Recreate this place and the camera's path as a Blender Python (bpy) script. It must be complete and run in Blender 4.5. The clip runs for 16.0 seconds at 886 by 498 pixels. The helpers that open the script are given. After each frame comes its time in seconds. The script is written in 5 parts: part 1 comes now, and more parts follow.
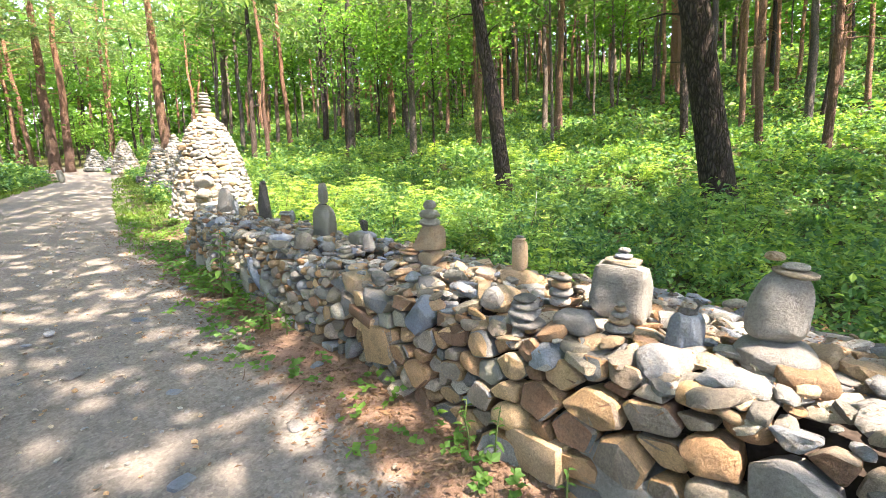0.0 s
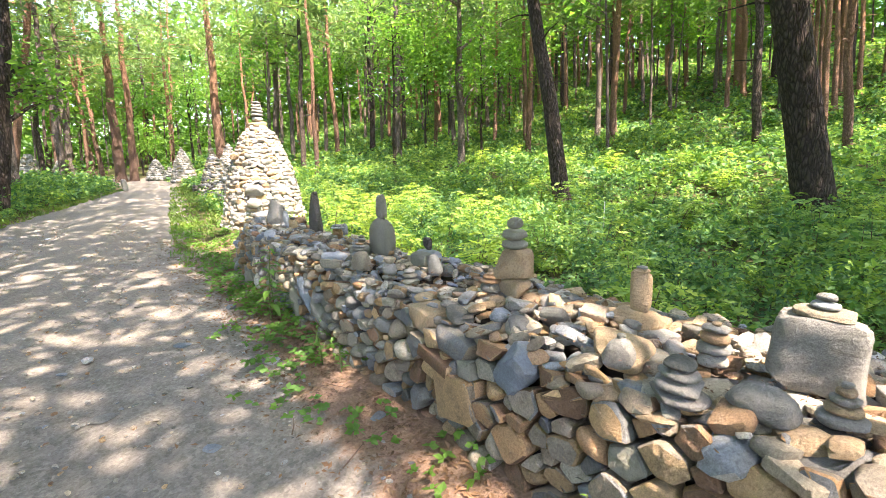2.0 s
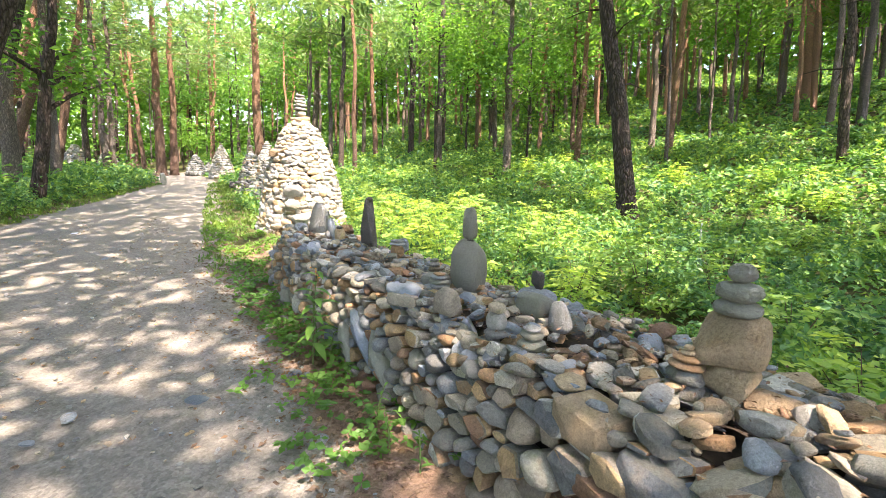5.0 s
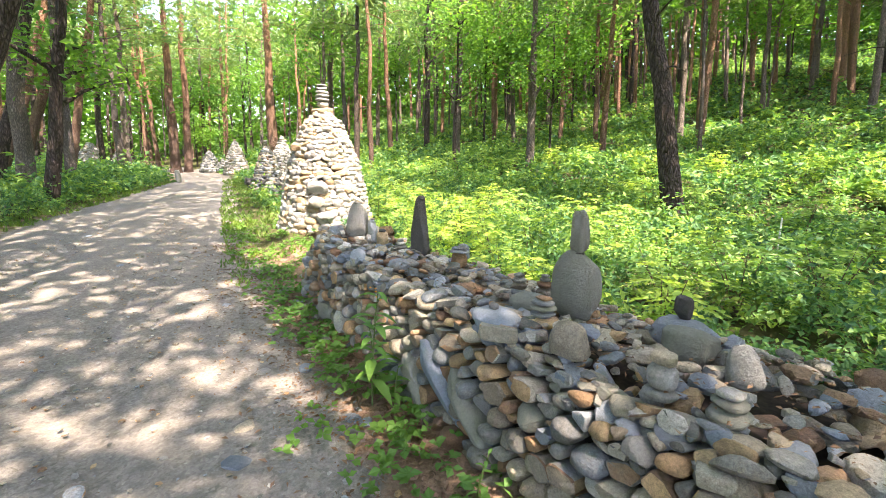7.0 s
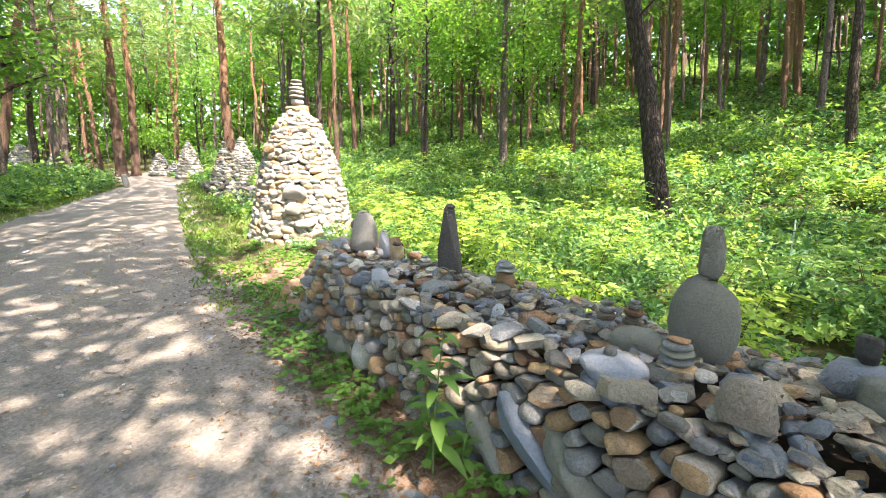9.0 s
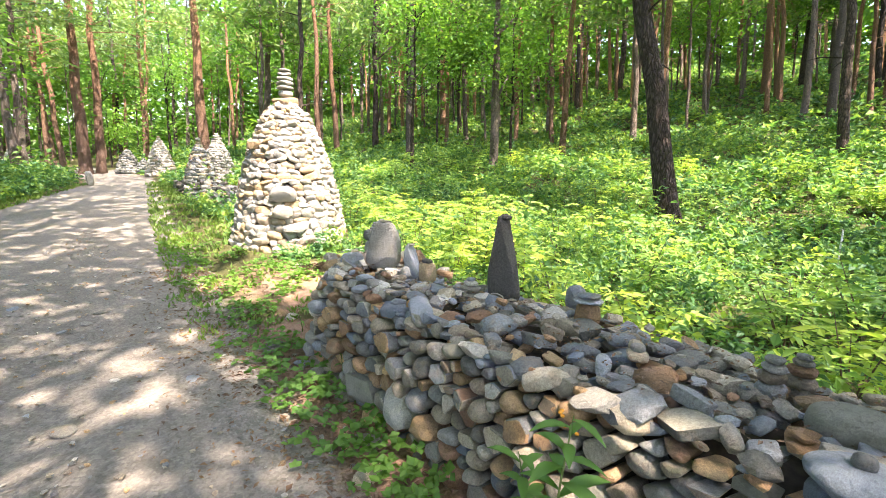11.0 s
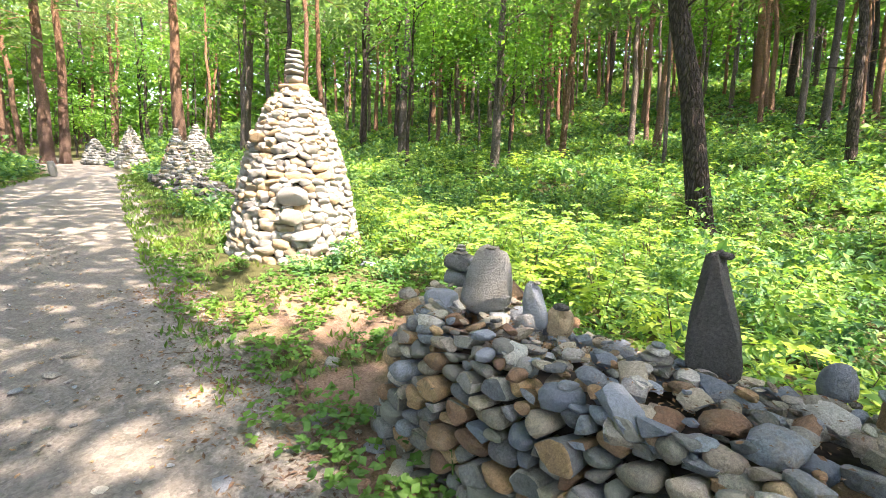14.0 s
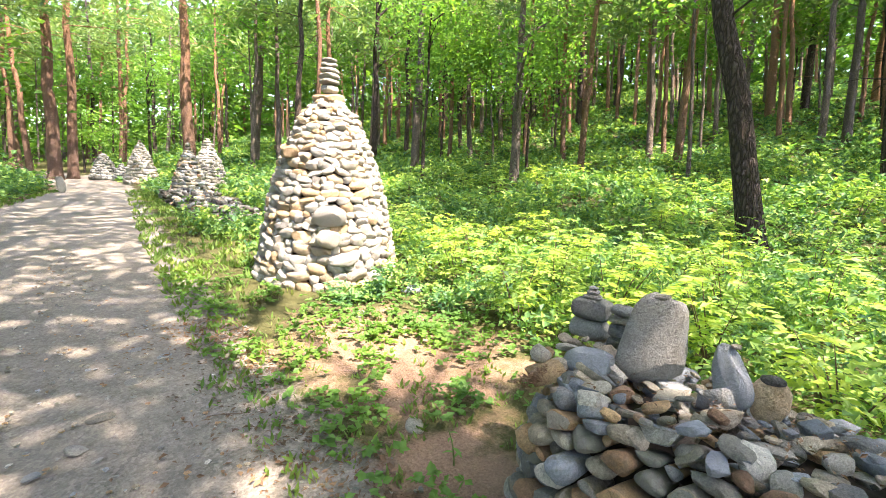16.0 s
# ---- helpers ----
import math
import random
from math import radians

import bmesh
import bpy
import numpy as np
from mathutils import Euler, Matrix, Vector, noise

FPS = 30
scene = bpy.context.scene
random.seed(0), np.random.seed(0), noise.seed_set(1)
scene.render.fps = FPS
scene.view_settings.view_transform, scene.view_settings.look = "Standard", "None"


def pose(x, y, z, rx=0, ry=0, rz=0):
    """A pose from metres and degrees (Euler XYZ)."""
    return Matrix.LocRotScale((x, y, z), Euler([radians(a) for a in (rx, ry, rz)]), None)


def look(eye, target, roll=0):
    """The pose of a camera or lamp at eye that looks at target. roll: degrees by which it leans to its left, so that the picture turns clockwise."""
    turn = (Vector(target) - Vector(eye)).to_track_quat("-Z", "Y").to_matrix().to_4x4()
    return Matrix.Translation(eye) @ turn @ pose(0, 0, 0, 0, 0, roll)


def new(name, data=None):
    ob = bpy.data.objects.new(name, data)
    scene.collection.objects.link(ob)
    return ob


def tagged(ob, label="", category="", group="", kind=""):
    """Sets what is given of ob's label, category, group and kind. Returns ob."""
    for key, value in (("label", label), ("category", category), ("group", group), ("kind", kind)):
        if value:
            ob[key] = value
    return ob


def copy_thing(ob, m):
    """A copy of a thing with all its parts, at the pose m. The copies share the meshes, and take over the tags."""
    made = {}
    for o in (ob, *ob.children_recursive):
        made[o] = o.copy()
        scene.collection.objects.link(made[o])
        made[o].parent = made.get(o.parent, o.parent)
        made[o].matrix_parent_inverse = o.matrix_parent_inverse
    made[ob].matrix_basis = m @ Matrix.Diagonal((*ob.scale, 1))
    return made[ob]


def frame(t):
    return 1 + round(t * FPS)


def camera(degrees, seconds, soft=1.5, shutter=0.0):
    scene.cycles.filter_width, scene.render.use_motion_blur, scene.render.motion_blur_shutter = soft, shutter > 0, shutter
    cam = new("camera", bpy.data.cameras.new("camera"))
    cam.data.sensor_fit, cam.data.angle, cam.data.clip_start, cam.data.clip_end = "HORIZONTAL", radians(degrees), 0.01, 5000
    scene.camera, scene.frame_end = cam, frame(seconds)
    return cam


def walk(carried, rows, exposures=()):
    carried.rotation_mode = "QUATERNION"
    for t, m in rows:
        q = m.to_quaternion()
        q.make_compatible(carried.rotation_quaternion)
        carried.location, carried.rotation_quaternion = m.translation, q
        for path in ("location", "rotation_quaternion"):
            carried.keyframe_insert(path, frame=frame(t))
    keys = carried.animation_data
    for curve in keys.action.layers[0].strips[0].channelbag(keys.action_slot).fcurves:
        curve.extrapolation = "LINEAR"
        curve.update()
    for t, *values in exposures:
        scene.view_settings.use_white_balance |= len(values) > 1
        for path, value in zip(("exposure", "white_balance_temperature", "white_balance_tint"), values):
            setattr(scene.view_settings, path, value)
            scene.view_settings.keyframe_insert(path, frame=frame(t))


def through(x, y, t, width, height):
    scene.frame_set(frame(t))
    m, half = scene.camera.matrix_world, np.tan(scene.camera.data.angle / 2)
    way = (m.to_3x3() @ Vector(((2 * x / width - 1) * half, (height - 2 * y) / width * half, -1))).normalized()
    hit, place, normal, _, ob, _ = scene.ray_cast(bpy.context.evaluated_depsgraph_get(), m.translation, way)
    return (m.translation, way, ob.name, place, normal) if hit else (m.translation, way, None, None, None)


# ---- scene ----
cam = camera(89.2, 16.0, 0.9)

PATH = [
    (0, (-0.343, -0.341, 1.667), (0.903, 1.169, 1.257), -0.2),
    (0.5, (-0.277, -0.216, 1.663), (0.935, 1.322, 1.256), -0.2),
    (1, (-0.271, -0.008, 1.667), (0.906, 1.558, 1.261), -0.2),
    (1.5, (-0.247, 0.187, 1.683), (0.92, 1.76, 1.277), -0.2),
    (2, (-0.163, 0.382, 1.67), (0.94, 2.008, 1.293), -0.6),
    (2.5, (-0.115, 0.627, 1.66), (0.976, 2.262, 1.291), -0.5),
    (3, (-0.118, 0.871, 1.669), (0.963, 2.513, 1.304), -0.4),
    (3.5, (-0.038, 1.082, 1.646), (1.022, 2.739, 1.284), 0.9),
    (4, (0.018, 1.285, 1.644), (1.055, 2.957, 1.286), 1.5),
    (6.5, (-0.012, 2.422, 1.631), (0.951, 4.137, 1.266), 1.0),
    (7, (-0.054, 2.643, 1.629), (0.904, 4.356, 1.245), 0.8),
    (7.5, (-0.052, 2.91, 1.614), (0.906, 4.624, 1.23), 1.0),
    (8, (-0.102, 3.132, 1.624), (0.89, 4.826, 1.24), 1.1),
    (8.5, (-0.212, 3.352, 1.641), (0.875, 4.987, 1.263), 0.4),
    (9, (-0.262, 3.519, 1.631), (0.845, 5.141, 1.255), 0.5),
    (9.5, (-0.252, 3.737, 1.609), (0.883, 5.343, 1.24), 1.0),
    (12, (-0.215, 4.961, 1.611), (1.012, 6.494, 1.232), 1.3),
    (12.5, (-0.285, 5.204, 1.604), (0.969, 6.715, 1.224), 1.6),
    (13, (-0.251, 5.409, 1.582), (1.015, 6.91, 1.202), 1.8),
    (13.5, (-0.25, 5.609, 1.601), (1.018, 7.111, 1.23), 2.6),
    (14, (-0.291, 5.885, 1.603), (0.981, 7.384, 1.236), 2.9),
    (14.5, (-0.347, 6.093, 1.609), (0.929, 7.592, 1.254), 2.9),
    (15, (-0.314, 6.32, 1.592), (0.961, 7.82, 1.243), 2.7),
    (15.5, (-0.328, 6.55, 1.609), (0.944, 8.058, 1.28), 2.8),
    (16, (-0.406, 6.821, 1.618), (0.863, 8.335, 1.307), 2.7),
]
walk(cam, [(t, look(eye, target, roll)) for t, eye, target, roll in PATH], [(0, 3.22, 7000, 24), (16, 3.22, 7000, 24)])

# ---------------------------------------------------------------- light
SUN_EL = radians(61)
TO_SUN = Vector((0.2 * math.cos(SUN_EL), -0.98 * math.cos(SUN_EL), math.sin(SUN_EL)))
world = bpy.data.worlds.new("world")
scene.world = world
world.use_nodes = True
wn = world.node_tree.nodes
sky = wn.new("ShaderNodeTexSky")
sky.sky_type = "NISHITA"
sky.sun_disc = False
sky.sun_elevation = SUN_EL
sky.sun_rotation = math.atan2(TO_SUN.x, TO_SUN.y)
sky.air_density, sky.dust_density = 1.0, 1.5
wn["Background"].inputs[1].default_value = 0.15
world.node_tree.links.new(sky.outputs[0], wn["Background"].inputs[0])
sun = new("sun", bpy.data.lights.new("sun", "SUN"))
sun.data.energy, sun.data.angle, sun.data.color = 3.1, radians(0.55), (1.0, 0.93, 0.78)
sun.matrix_world = look(TO_SUN * 60, (0, 0, 0))


# ---------------------------------------------------------------- materials
class Nodes:
    def __init__(self, name):
        self.mat = bpy.data.materials.new(name)
        self.mat.use_nodes = True
        self.tree = self.mat.node_tree
        self.bsdf = self.tree.nodes["Principled BSDF"]
        self.out = self.tree.nodes["Material Output"]

    def add(self, kind, **values):
        n = self.tree.nodes.new(kind)
        for k, v in values.items():
            n.inputs[k].default_value = v
        return n

    def link(self, a, b):
        self.tree.links.new(a, b)

    def coords(self):
        return self.add("ShaderNodeNewGeometry").outputs["Position"]

    def noise(self, vec, scale, detail=4.0, rough=0.6):
        n = self.add("ShaderNodeTexNoise", Scale=scale, Detail=detail, Roughness=rough)
        self.link(vec, n.inputs["Vector"])
        return n.outputs["Fac"]

    def ramp(self, fac, stops, mode="LINEAR"):
        r = self.add("ShaderNodeValToRGB")
        r.color_ramp.interpolation = mode
        while len(r.color_ramp.elements) < len(stops):
            r.color_ramp.elements.new(0.5)
        for e, (p, c) in zip(r.color_ramp.elements, stops):
            e.position, e.color = p, (*c, 1) if len(c) == 3 else c
        self.link(fac, r.inputs[0])
        return r.outputs[0]

    def mix(self, fac, a, b, mode="MIX"):
        m = self.tree.nodes.new("ShaderNodeMix")
        m.data_type, m.blend_type = "RGBA", mode
        for s, i in ((fac, 0), (a, 6), (b, 7)):
            if isinstance(s, (int, float)):
                m.inputs[i].default_value = s
            elif isinstance(s, tuple):
                m.inputs[i].default_value = (*s, 1)
            else:
                self.link(s, m.inputs[i])
        return m.outputs[2]

    def math(self, op, a, b=0.0):
        m = self.tree.nodes.new("ShaderNodeMath")
        m.operation = op
        for s, i in ((a, 0), (b, 1)):
            if isinstance(s, (int, float)):
                m.inputs[i].default_value = s
            else:
                self.link(s, m.inputs[i])
        return m.outputs[0]

    def bump(self, height, strength, distance):
        b = self.add("ShaderNodeBump", Strength=strength, Distance=distance)
        self.link(height, b.inputs["Height"])
        self.link(b.outputs[0], self.bsdf.inputs["Normal"])

    def chance(self):
        """A number for each stone, whether it is an object or an island of a joined mesh."""
        a = self.add("ShaderNodeObjectInfo").outputs["Random"]
        b = self.add("ShaderNodeNewGeometry").outputs["Random Per Island"]
        return self.math("FRACT", self.math("ADD", self.math("MULTIPLY", a, 5.37), b))

    def done(self, colour, rough=0.9, spec=0.25):
        self.link(colour, self.bsdf.inputs["Base Color"])
        self.bsdf.inputs["Roughness"].default_value = rough
        self.bsdf.inputs["Specular IOR Level"].default_value = spec
        return self.mat


def stone_material(name, stops, stain, speck=0.5, rough=0.85, spread=0.35):
    """Stone with a colour and tone of its own for each piece, blotched, speckled and finely pitted."""
    n = Nodes(name)
    pos = n.coords()
    chance = n.chance()
    base = n.ramp(chance, stops, "CONSTANT")
    tone = n.math("FRACT", n.math("MULTIPLY", chance, 17.31))
    base = n.mix(1.0, base, n.ramp(tone, [(0.0, (1 - spread,) * 3), (1.0, (1 + spread,) * 3)]), "MULTIPLY")
    blotch = n.noise(pos, 11.0, 6, 0.7)
    grain = n.noise(pos, 75.0, 5, 0.75)
    fine = n.noise(pos, 300.0, 2, 0.6)
    patch = n.ramp(n.noise(pos, 5.0, 5, 0.65), [(0.50, (0, 0, 0)), (0.60, (1, 1, 1))])
    col = n.mix(n.math("MULTIPLY", n.ramp(blotch, [(0.46, (0, 0, 0)), (0.60, (1, 1, 1))]), n.math("ADD", n.math("MULTIPLY", patch, 0.35), 0.2)), base, stain)
    col = n.mix(speck, col, n.ramp(grain, [(0.32, (0.38, 0.38, 0.39)), (0.64, (1.5, 1.49, 1.46))]), "MULTIPLY")
    col = n.mix(0.35 * speck + 0.05, col, n.ramp(fine, [(0.35, (0.4, 0.4, 0.4)), (0.62, (1.4, 1.4, 1.4))]), "MULTIPLY")
    beds = n.add("ShaderNodeTexWave", Scale=9.0, Distortion=9.0, Detail=4.0)
    beds.bands_direction = "Z"
    n.link(pos, beds.inputs["Vector"])
    h = n.math("ADD", n.math("MULTIPLY", blotch, 0.9), n.math("ADD", n.math("MULTIPLY", grain, 0.9), n.math("MULTIPLY", beds.outputs["Fac"], 0.03)))
    n.bump(h, 1.0, 0.02)
    return n.done(col, rough, 0.3)


GREY = stone_material("grey_fieldstone", [(0.0, (0.24, 0.23, 0.20)), (0.16, (0.31, 0.285, 0.225)), (0.32, (0.19, 0.20, 0.205)), (0.44, (0.35, 0.30, 0.22)),
                                          (0.58, (0.14, 0.145, 0.13)), (0.70, (0.30, 0.19, 0.11)), (0.78, (0.235, 0.26, 0.28)), (0.90, (0.42, 0.40, 0.35))], (0.27, 0.215, 0.15))
BROWN = stone_material("brown_fieldstone", [(0.0, (0.37, 0.225, 0.12)), (0.18, (0.29, 0.235, 0.175)), (0.34, (0.44, 0.29, 0.155)), (0.50, (0.24, 0.14, 0.085)),
                                            (0.64, (0.32, 0.275, 0.215)), (0.78, (0.20, 0.205, 0.20)), (0.90, (0.43, 0.30, 0.165))], (0.16, 0.125, 0.09))
TAN = stone_material("tan_sandstone", [(0.0, (0.41, 0.305, 0.19)), (0.5, (0.34, 0.25, 0.16))], (0.27, 0.165, 0.08), spread=0.2)
PALE = stone_material("pale_river_stone", [(0.0, (0.29, 0.275, 0.25)), (0.2, (0.35, 0.33, 0.295)), (0.45, (0.235, 0.23, 0.22)), (0.6, (0.32, 0.29, 0.245)),
                                           (0.76, (0.31, 0.25, 0.175)), (0.84, (0.37, 0.36, 0.335))], (0.24, 0.215, 0.17), 0.4, spread=0.22)
DULL = stone_material("mossy_grey_stone", [(0.0, (0.17, 0.17, 0.16)), (0.4, (0.22, 0.22, 0.21)), (0.7, (0.13, 0.14, 0.14))], (0.11, 0.125, 0.09))
OLIVE = stone_material("olive_grey_stone", [(0.0, (0.205, 0.205, 0.165)), (0.6, (0.235, 0.23, 0.19))], (0.18, 0.175, 0.135), 0.25, spread=0.2)
SLATE = stone_material("blue_grey_stone", [(0.0, (0.17, 0.20, 0.235)), (0.5, (0.23, 0.25, 0.275))], (0.26, 0.265, 0.26), 0.3, spread=0.25)
LIGHT = stone_material("light_grey_stone", [(0.0, (0.29, 0.28, 0.255)), (0.5, (0.245, 0.24, 0.225))], (0.19, 0.175, 0.15), 0.4, spread=0.2)
DARK = stone_material("dark_pitted_stone", [(0.0, (0.085, 0.078, 0.072))], (0.055, 0.05, 0.045), 0.6, spread=0.15)


def leaf_material(name, stops, through=0.42, rough=0.55):
    n = Nodes(name)
    r = n.add("ShaderNodeNewGeometry").outputs["Random Per Island"]
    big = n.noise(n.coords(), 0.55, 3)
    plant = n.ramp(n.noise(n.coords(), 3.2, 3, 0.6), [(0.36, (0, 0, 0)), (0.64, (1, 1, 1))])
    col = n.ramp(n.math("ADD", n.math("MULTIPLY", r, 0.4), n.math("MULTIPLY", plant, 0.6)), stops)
    # broad tone variation that also paints in bluish shade and yellowish sun patches
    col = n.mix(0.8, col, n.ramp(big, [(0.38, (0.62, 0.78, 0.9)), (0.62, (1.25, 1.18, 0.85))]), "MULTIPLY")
    n.done(col, rough, 0.3)
    t = n.add("ShaderNodeBsdfTranslucent")
    n.link(n.mix(1.0, col, (1.45, 1.6, 0.85), "MULTIPLY"), t.inputs["Color"])
    m = n.add("ShaderNodeMixShader", Fac=through)
    n.link(n.bsdf.outputs[0], m.inputs[1])
    n.link(t.outputs[0], m.inputs[2])
    n.link(m.outputs[0], n.out.inputs[0])
    return n.mat


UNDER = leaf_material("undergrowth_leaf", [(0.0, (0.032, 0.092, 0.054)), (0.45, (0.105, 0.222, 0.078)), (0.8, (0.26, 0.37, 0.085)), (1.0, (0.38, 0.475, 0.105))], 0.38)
YOUNG = leaf_material("young_shrub_leaf", [(0.0, (0.16, 0.28, 0.075)), (0.6, (0.28, 0.39, 0.09)), (1.0, (0.41, 0.48, 0.11))], 0.42)
GRASS = leaf_material("grass_blade", [(0.0, (0.085, 0.15, 0.03)), (0.7, (0.14, 0.22, 0.05)), (1.0, (0.26, 0.26, 0.10))], 0.35)
NEEDLE = leaf_material("pine_needle", [(0.0, (0.095, 0.155, 0.07)), (1.0, (0.21, 0.29, 0.11))], 0.35)
BROADLEAF = leaf_material("broad_leaf", [(0.0, (0.065, 0.14, 0.042)), (0.6, (0.13, 0.26, 0.052)), (1.0, (0.23, 0.38, 0.07))], 0.42)
WEED = leaf_material("weed_leaf", [(0.0, (0.07, 0.16, 0.035)), (1.0, (0.13, 0.25, 0.05))], 0.4)
LITTER = leaf_material("dead_leaf", [(0.0, (0.11, 0.065, 0.045)), (0.6, (0.19, 0.11, 0.075)), (1.0, (0.28, 0.18, 0.12))], 0.1, 0.8)


def bark_material(name, low, high, dark, scale=1.0):
    n = Nodes(name)
    pos = n.coords()
    mp = n.add("ShaderNodeMapping")
    mp.inputs["Scale"].default_value = (1, 1, 0.28)
    n.link(pos, mp.inputs[0])
    v = n.add("ShaderNodeTexVoronoi", Scale=24.0 * scale)
    v.feature = "DISTANCE_TO_EDGE"
    wob = n.add("ShaderNodeTexNoise", Scale=9.0, Detail=4.0)
    n.link(mp.outputs[0], wob.inputs["Vector"])
    n.link(n.mix(0.12, mp.outputs[0], wob.outputs["Color"], "ADD"), v.inputs["Vector"])
    plates = n.ramp(v.outputs["Distance"], [(0.0, (0.25, 0.25, 0.25)), (0.3, (1, 1, 1))])
    rough = n.noise(mp.outputs[0], 30 * scale, 5, 0.7)
    sep = n.add("ShaderNodeSeparateXYZ")
    n.link(pos, sep.inputs[0])
    up = n.add("ShaderNodeMapRange")
    up.inputs["From Min"].default_value, up.inputs["From Max"].default_value = 2.0, 10.0
    n.link(sep.outputs[2], up.inputs[0])
    tone = n.mix(n.add("ShaderNodeObjectInfo").outputs["Random"], (0.8, 0.8, 0.85), (1.2, 1.15, 1.1))
    col = n.mix(up.outputs[0], low, high)
    col = n.mix(1.0, col, tone, "MULTIPLY")
    col = n.mix(0.7, col, n.ramp(rough, [(0.3, (0.5, 0.5, 0.5)), (0.7, (1.3, 1.3, 1.3))]), "MULTIPLY")
    col = n.mix(plates, dark, col)
    n.bump(n.math("ADD", plates, n.math("MULTIPLY", rough, 0.6)), 1.0, 0.045)
    return n.done(col, 0.95, 0.1)


REDBARK = bark_material("red_pine_bark", (0.20, 0.14, 0.112), (0.44, 0.245, 0.145), (0.09, 0.055, 0.04))
GREYBARK = bark_material("grey_bark", (0.22, 0.19, 0.165), (0.24, 0.19, 0.155), (0.06, 0.05, 0.045))
DARKBARK = bark_material("dark_pine_bark", (0.105, 0.085, 0.074), (0.115, 0.09, 0.078), (0.018, 0.015, 0.013), 0.6)


def plain(name, colour, rough=0.8, spots=(0.7, 1.2), scale=40):
    n = Nodes(name)
    v = n.noise(n.coords(), scale)
    return n.done(n.mix(1.0, colour, n.ramp(v, [(0.3, (spots[0],) * 3), (0.7, (spots[1],) * 3)]), "MULTIPLY"), rough)


STEM = plain("green_stem", (0.12, 0.17, 0.05))
TWIG = plain("dry_twig", (0.13, 0.09, 0.065))
STAKE = plain("white_stake", (0.7, 0.7, 0.68), 0.6, (0.85, 1.05))
PETAL = plain("orange_petal", (0.75, 0.30, 0.03), 0.6)
# near-black fill of the stone cores, painting in the shade between stones
GAP_SHADE = plain("gap_shade", (0.05, 0.038, 0.03), 0.95, (0.5, 1.3), 25)


def ground_material():
    n = Nodes("forest_ground")
    pos = n.coords()
    road = n.add("ShaderNodeAttribute")
    road.attribute_name = "road"
    lit = n.add("ShaderNodeAttribute")
    lit.attribute_name = "litter"
    edge = n.math("MULTIPLY", n.math("SUBTRACT", n.noise(pos, 2.2, 6, 0.7), 0.5), 1.5)
    rmask = n.ramp(n.math("ADD", road.outputs["Fac"], edge), [(0.38, (0, 0, 0)), (0.62, (1, 1, 1))])
    lmask = n.ramp(n.math("ADD", lit.outputs["Fac"], edge), [(0.35, (0, 0, 0)), (0.65, (1, 1, 1))])
    big, mid, grit = n.noise(pos, 0.9, 5, 0.6), n.noise(pos, 9, 6, 0.7), n.noise(pos, 60, 5, 0.75)
    peb = n.add("ShaderNodeTexVoronoi", Scale=42.0)
    n.link(pos, peb.inputs["Vector"])
    gravel = n.mix(big, (0.205, 0.19, 0.17), (0.30, 0.27, 0.23))
    gravel = n.mix(0.5, gravel, n.ramp(peb.outputs["Color"], [(0.2, (0.62, 0.62, 0.64)), (0.8, (1.25, 1.24, 1.2))]), "MULTIPLY")
    gravel = n.mix(0.55, gravel, n.ramp(grit, [(0.3, (0.5, 0.5, 0.5)), (0.7, (1.3, 1.3, 1.3))]), "MULTIPLY")
    gravel = n.mix(0.4, gravel, n.ramp(mid, [(0.35, (0.65, 0.62, 0.6)), (0.65, (1.15, 1.15, 1.15))]), "MULTIPLY")
    duff = n.mix(mid, (0.15, 0.095, 0.07), (0.36, 0.25, 0.18))
    duff = n.mix(0.7, duff, n.ramp(grit, [(0.3, (0.45, 0.42, 0.4)), (0.7, (1.4, 1.35, 1.3))]), "MULTIPLY")
    turf = n.mix(mid, (0.035, 0.042, 0.018), (0.11, 0.105, 0.045))
    turf = n.mix(0.6, turf, n.ramp(grit, [(0.3, (0.5, 0.5, 0.5)), (0.7, (1.3, 1.3, 1.2))]), "MULTIPLY")
    col = n.mix(lmask, turf, duff)
    col = n.mix(rmask, col, gravel)
    h = n.math("ADD", n.math("MULTIPLY", peb.outputs["Distance"], -0.5), n.math("ADD", n.math("MULTIPLY", grit, 0.7), mid))
    n.bump(h, 0.8, 0.025)
    return n.done(col, 0.97, 0.12)


GROUND = ground_material()


# ---------------------------------------------------------------- mesh helpers
def mesh_of(name, co, tris, mat, smooth=False):
    """A mesh of triangles from arrays."""
    co, tris = np.asarray(co, np.float32), np.asarray(tris, np.int32)
    me = bpy.data.meshes.new(name)
    me.vertices.add(len(co))
    me.vertices.foreach_set("co", co.ravel())
    me.loops.add(tris.size)
    me.loops.foreach_set("vertex_index", tris.ravel())
    me.polygons.add(len(tris))
    me.polygons.foreach_set("loop_start", np.arange(0, tris.size, tris.shape[1], dtype=np.int32))
    me.polygons.foreach_set("use_smooth", np.full(len(tris), smooth))
    me.update(calc_edges=True)
    me.validate()
    if mat:
        me.materials.append(mat)
    return me


def thing(name, at, label, category, group="", kind=""):
    ob = new(name)
    ob.empty_display_size = 0.1
    ob.location = at
    return tagged(ob, label, category, group, kind)


def part(name, me, parent, label="", m=None):
    ob = new(name, me)
    ob.parent = parent
    if m is not None:
        ob.matrix_basis = m
    return tagged(ob, label)


rng = np.random.default_rng(7)


def soft(v, k):
    return k * np.log1p(np.exp(np.clip(np.asarray(v, float) / k, -40, 40)))


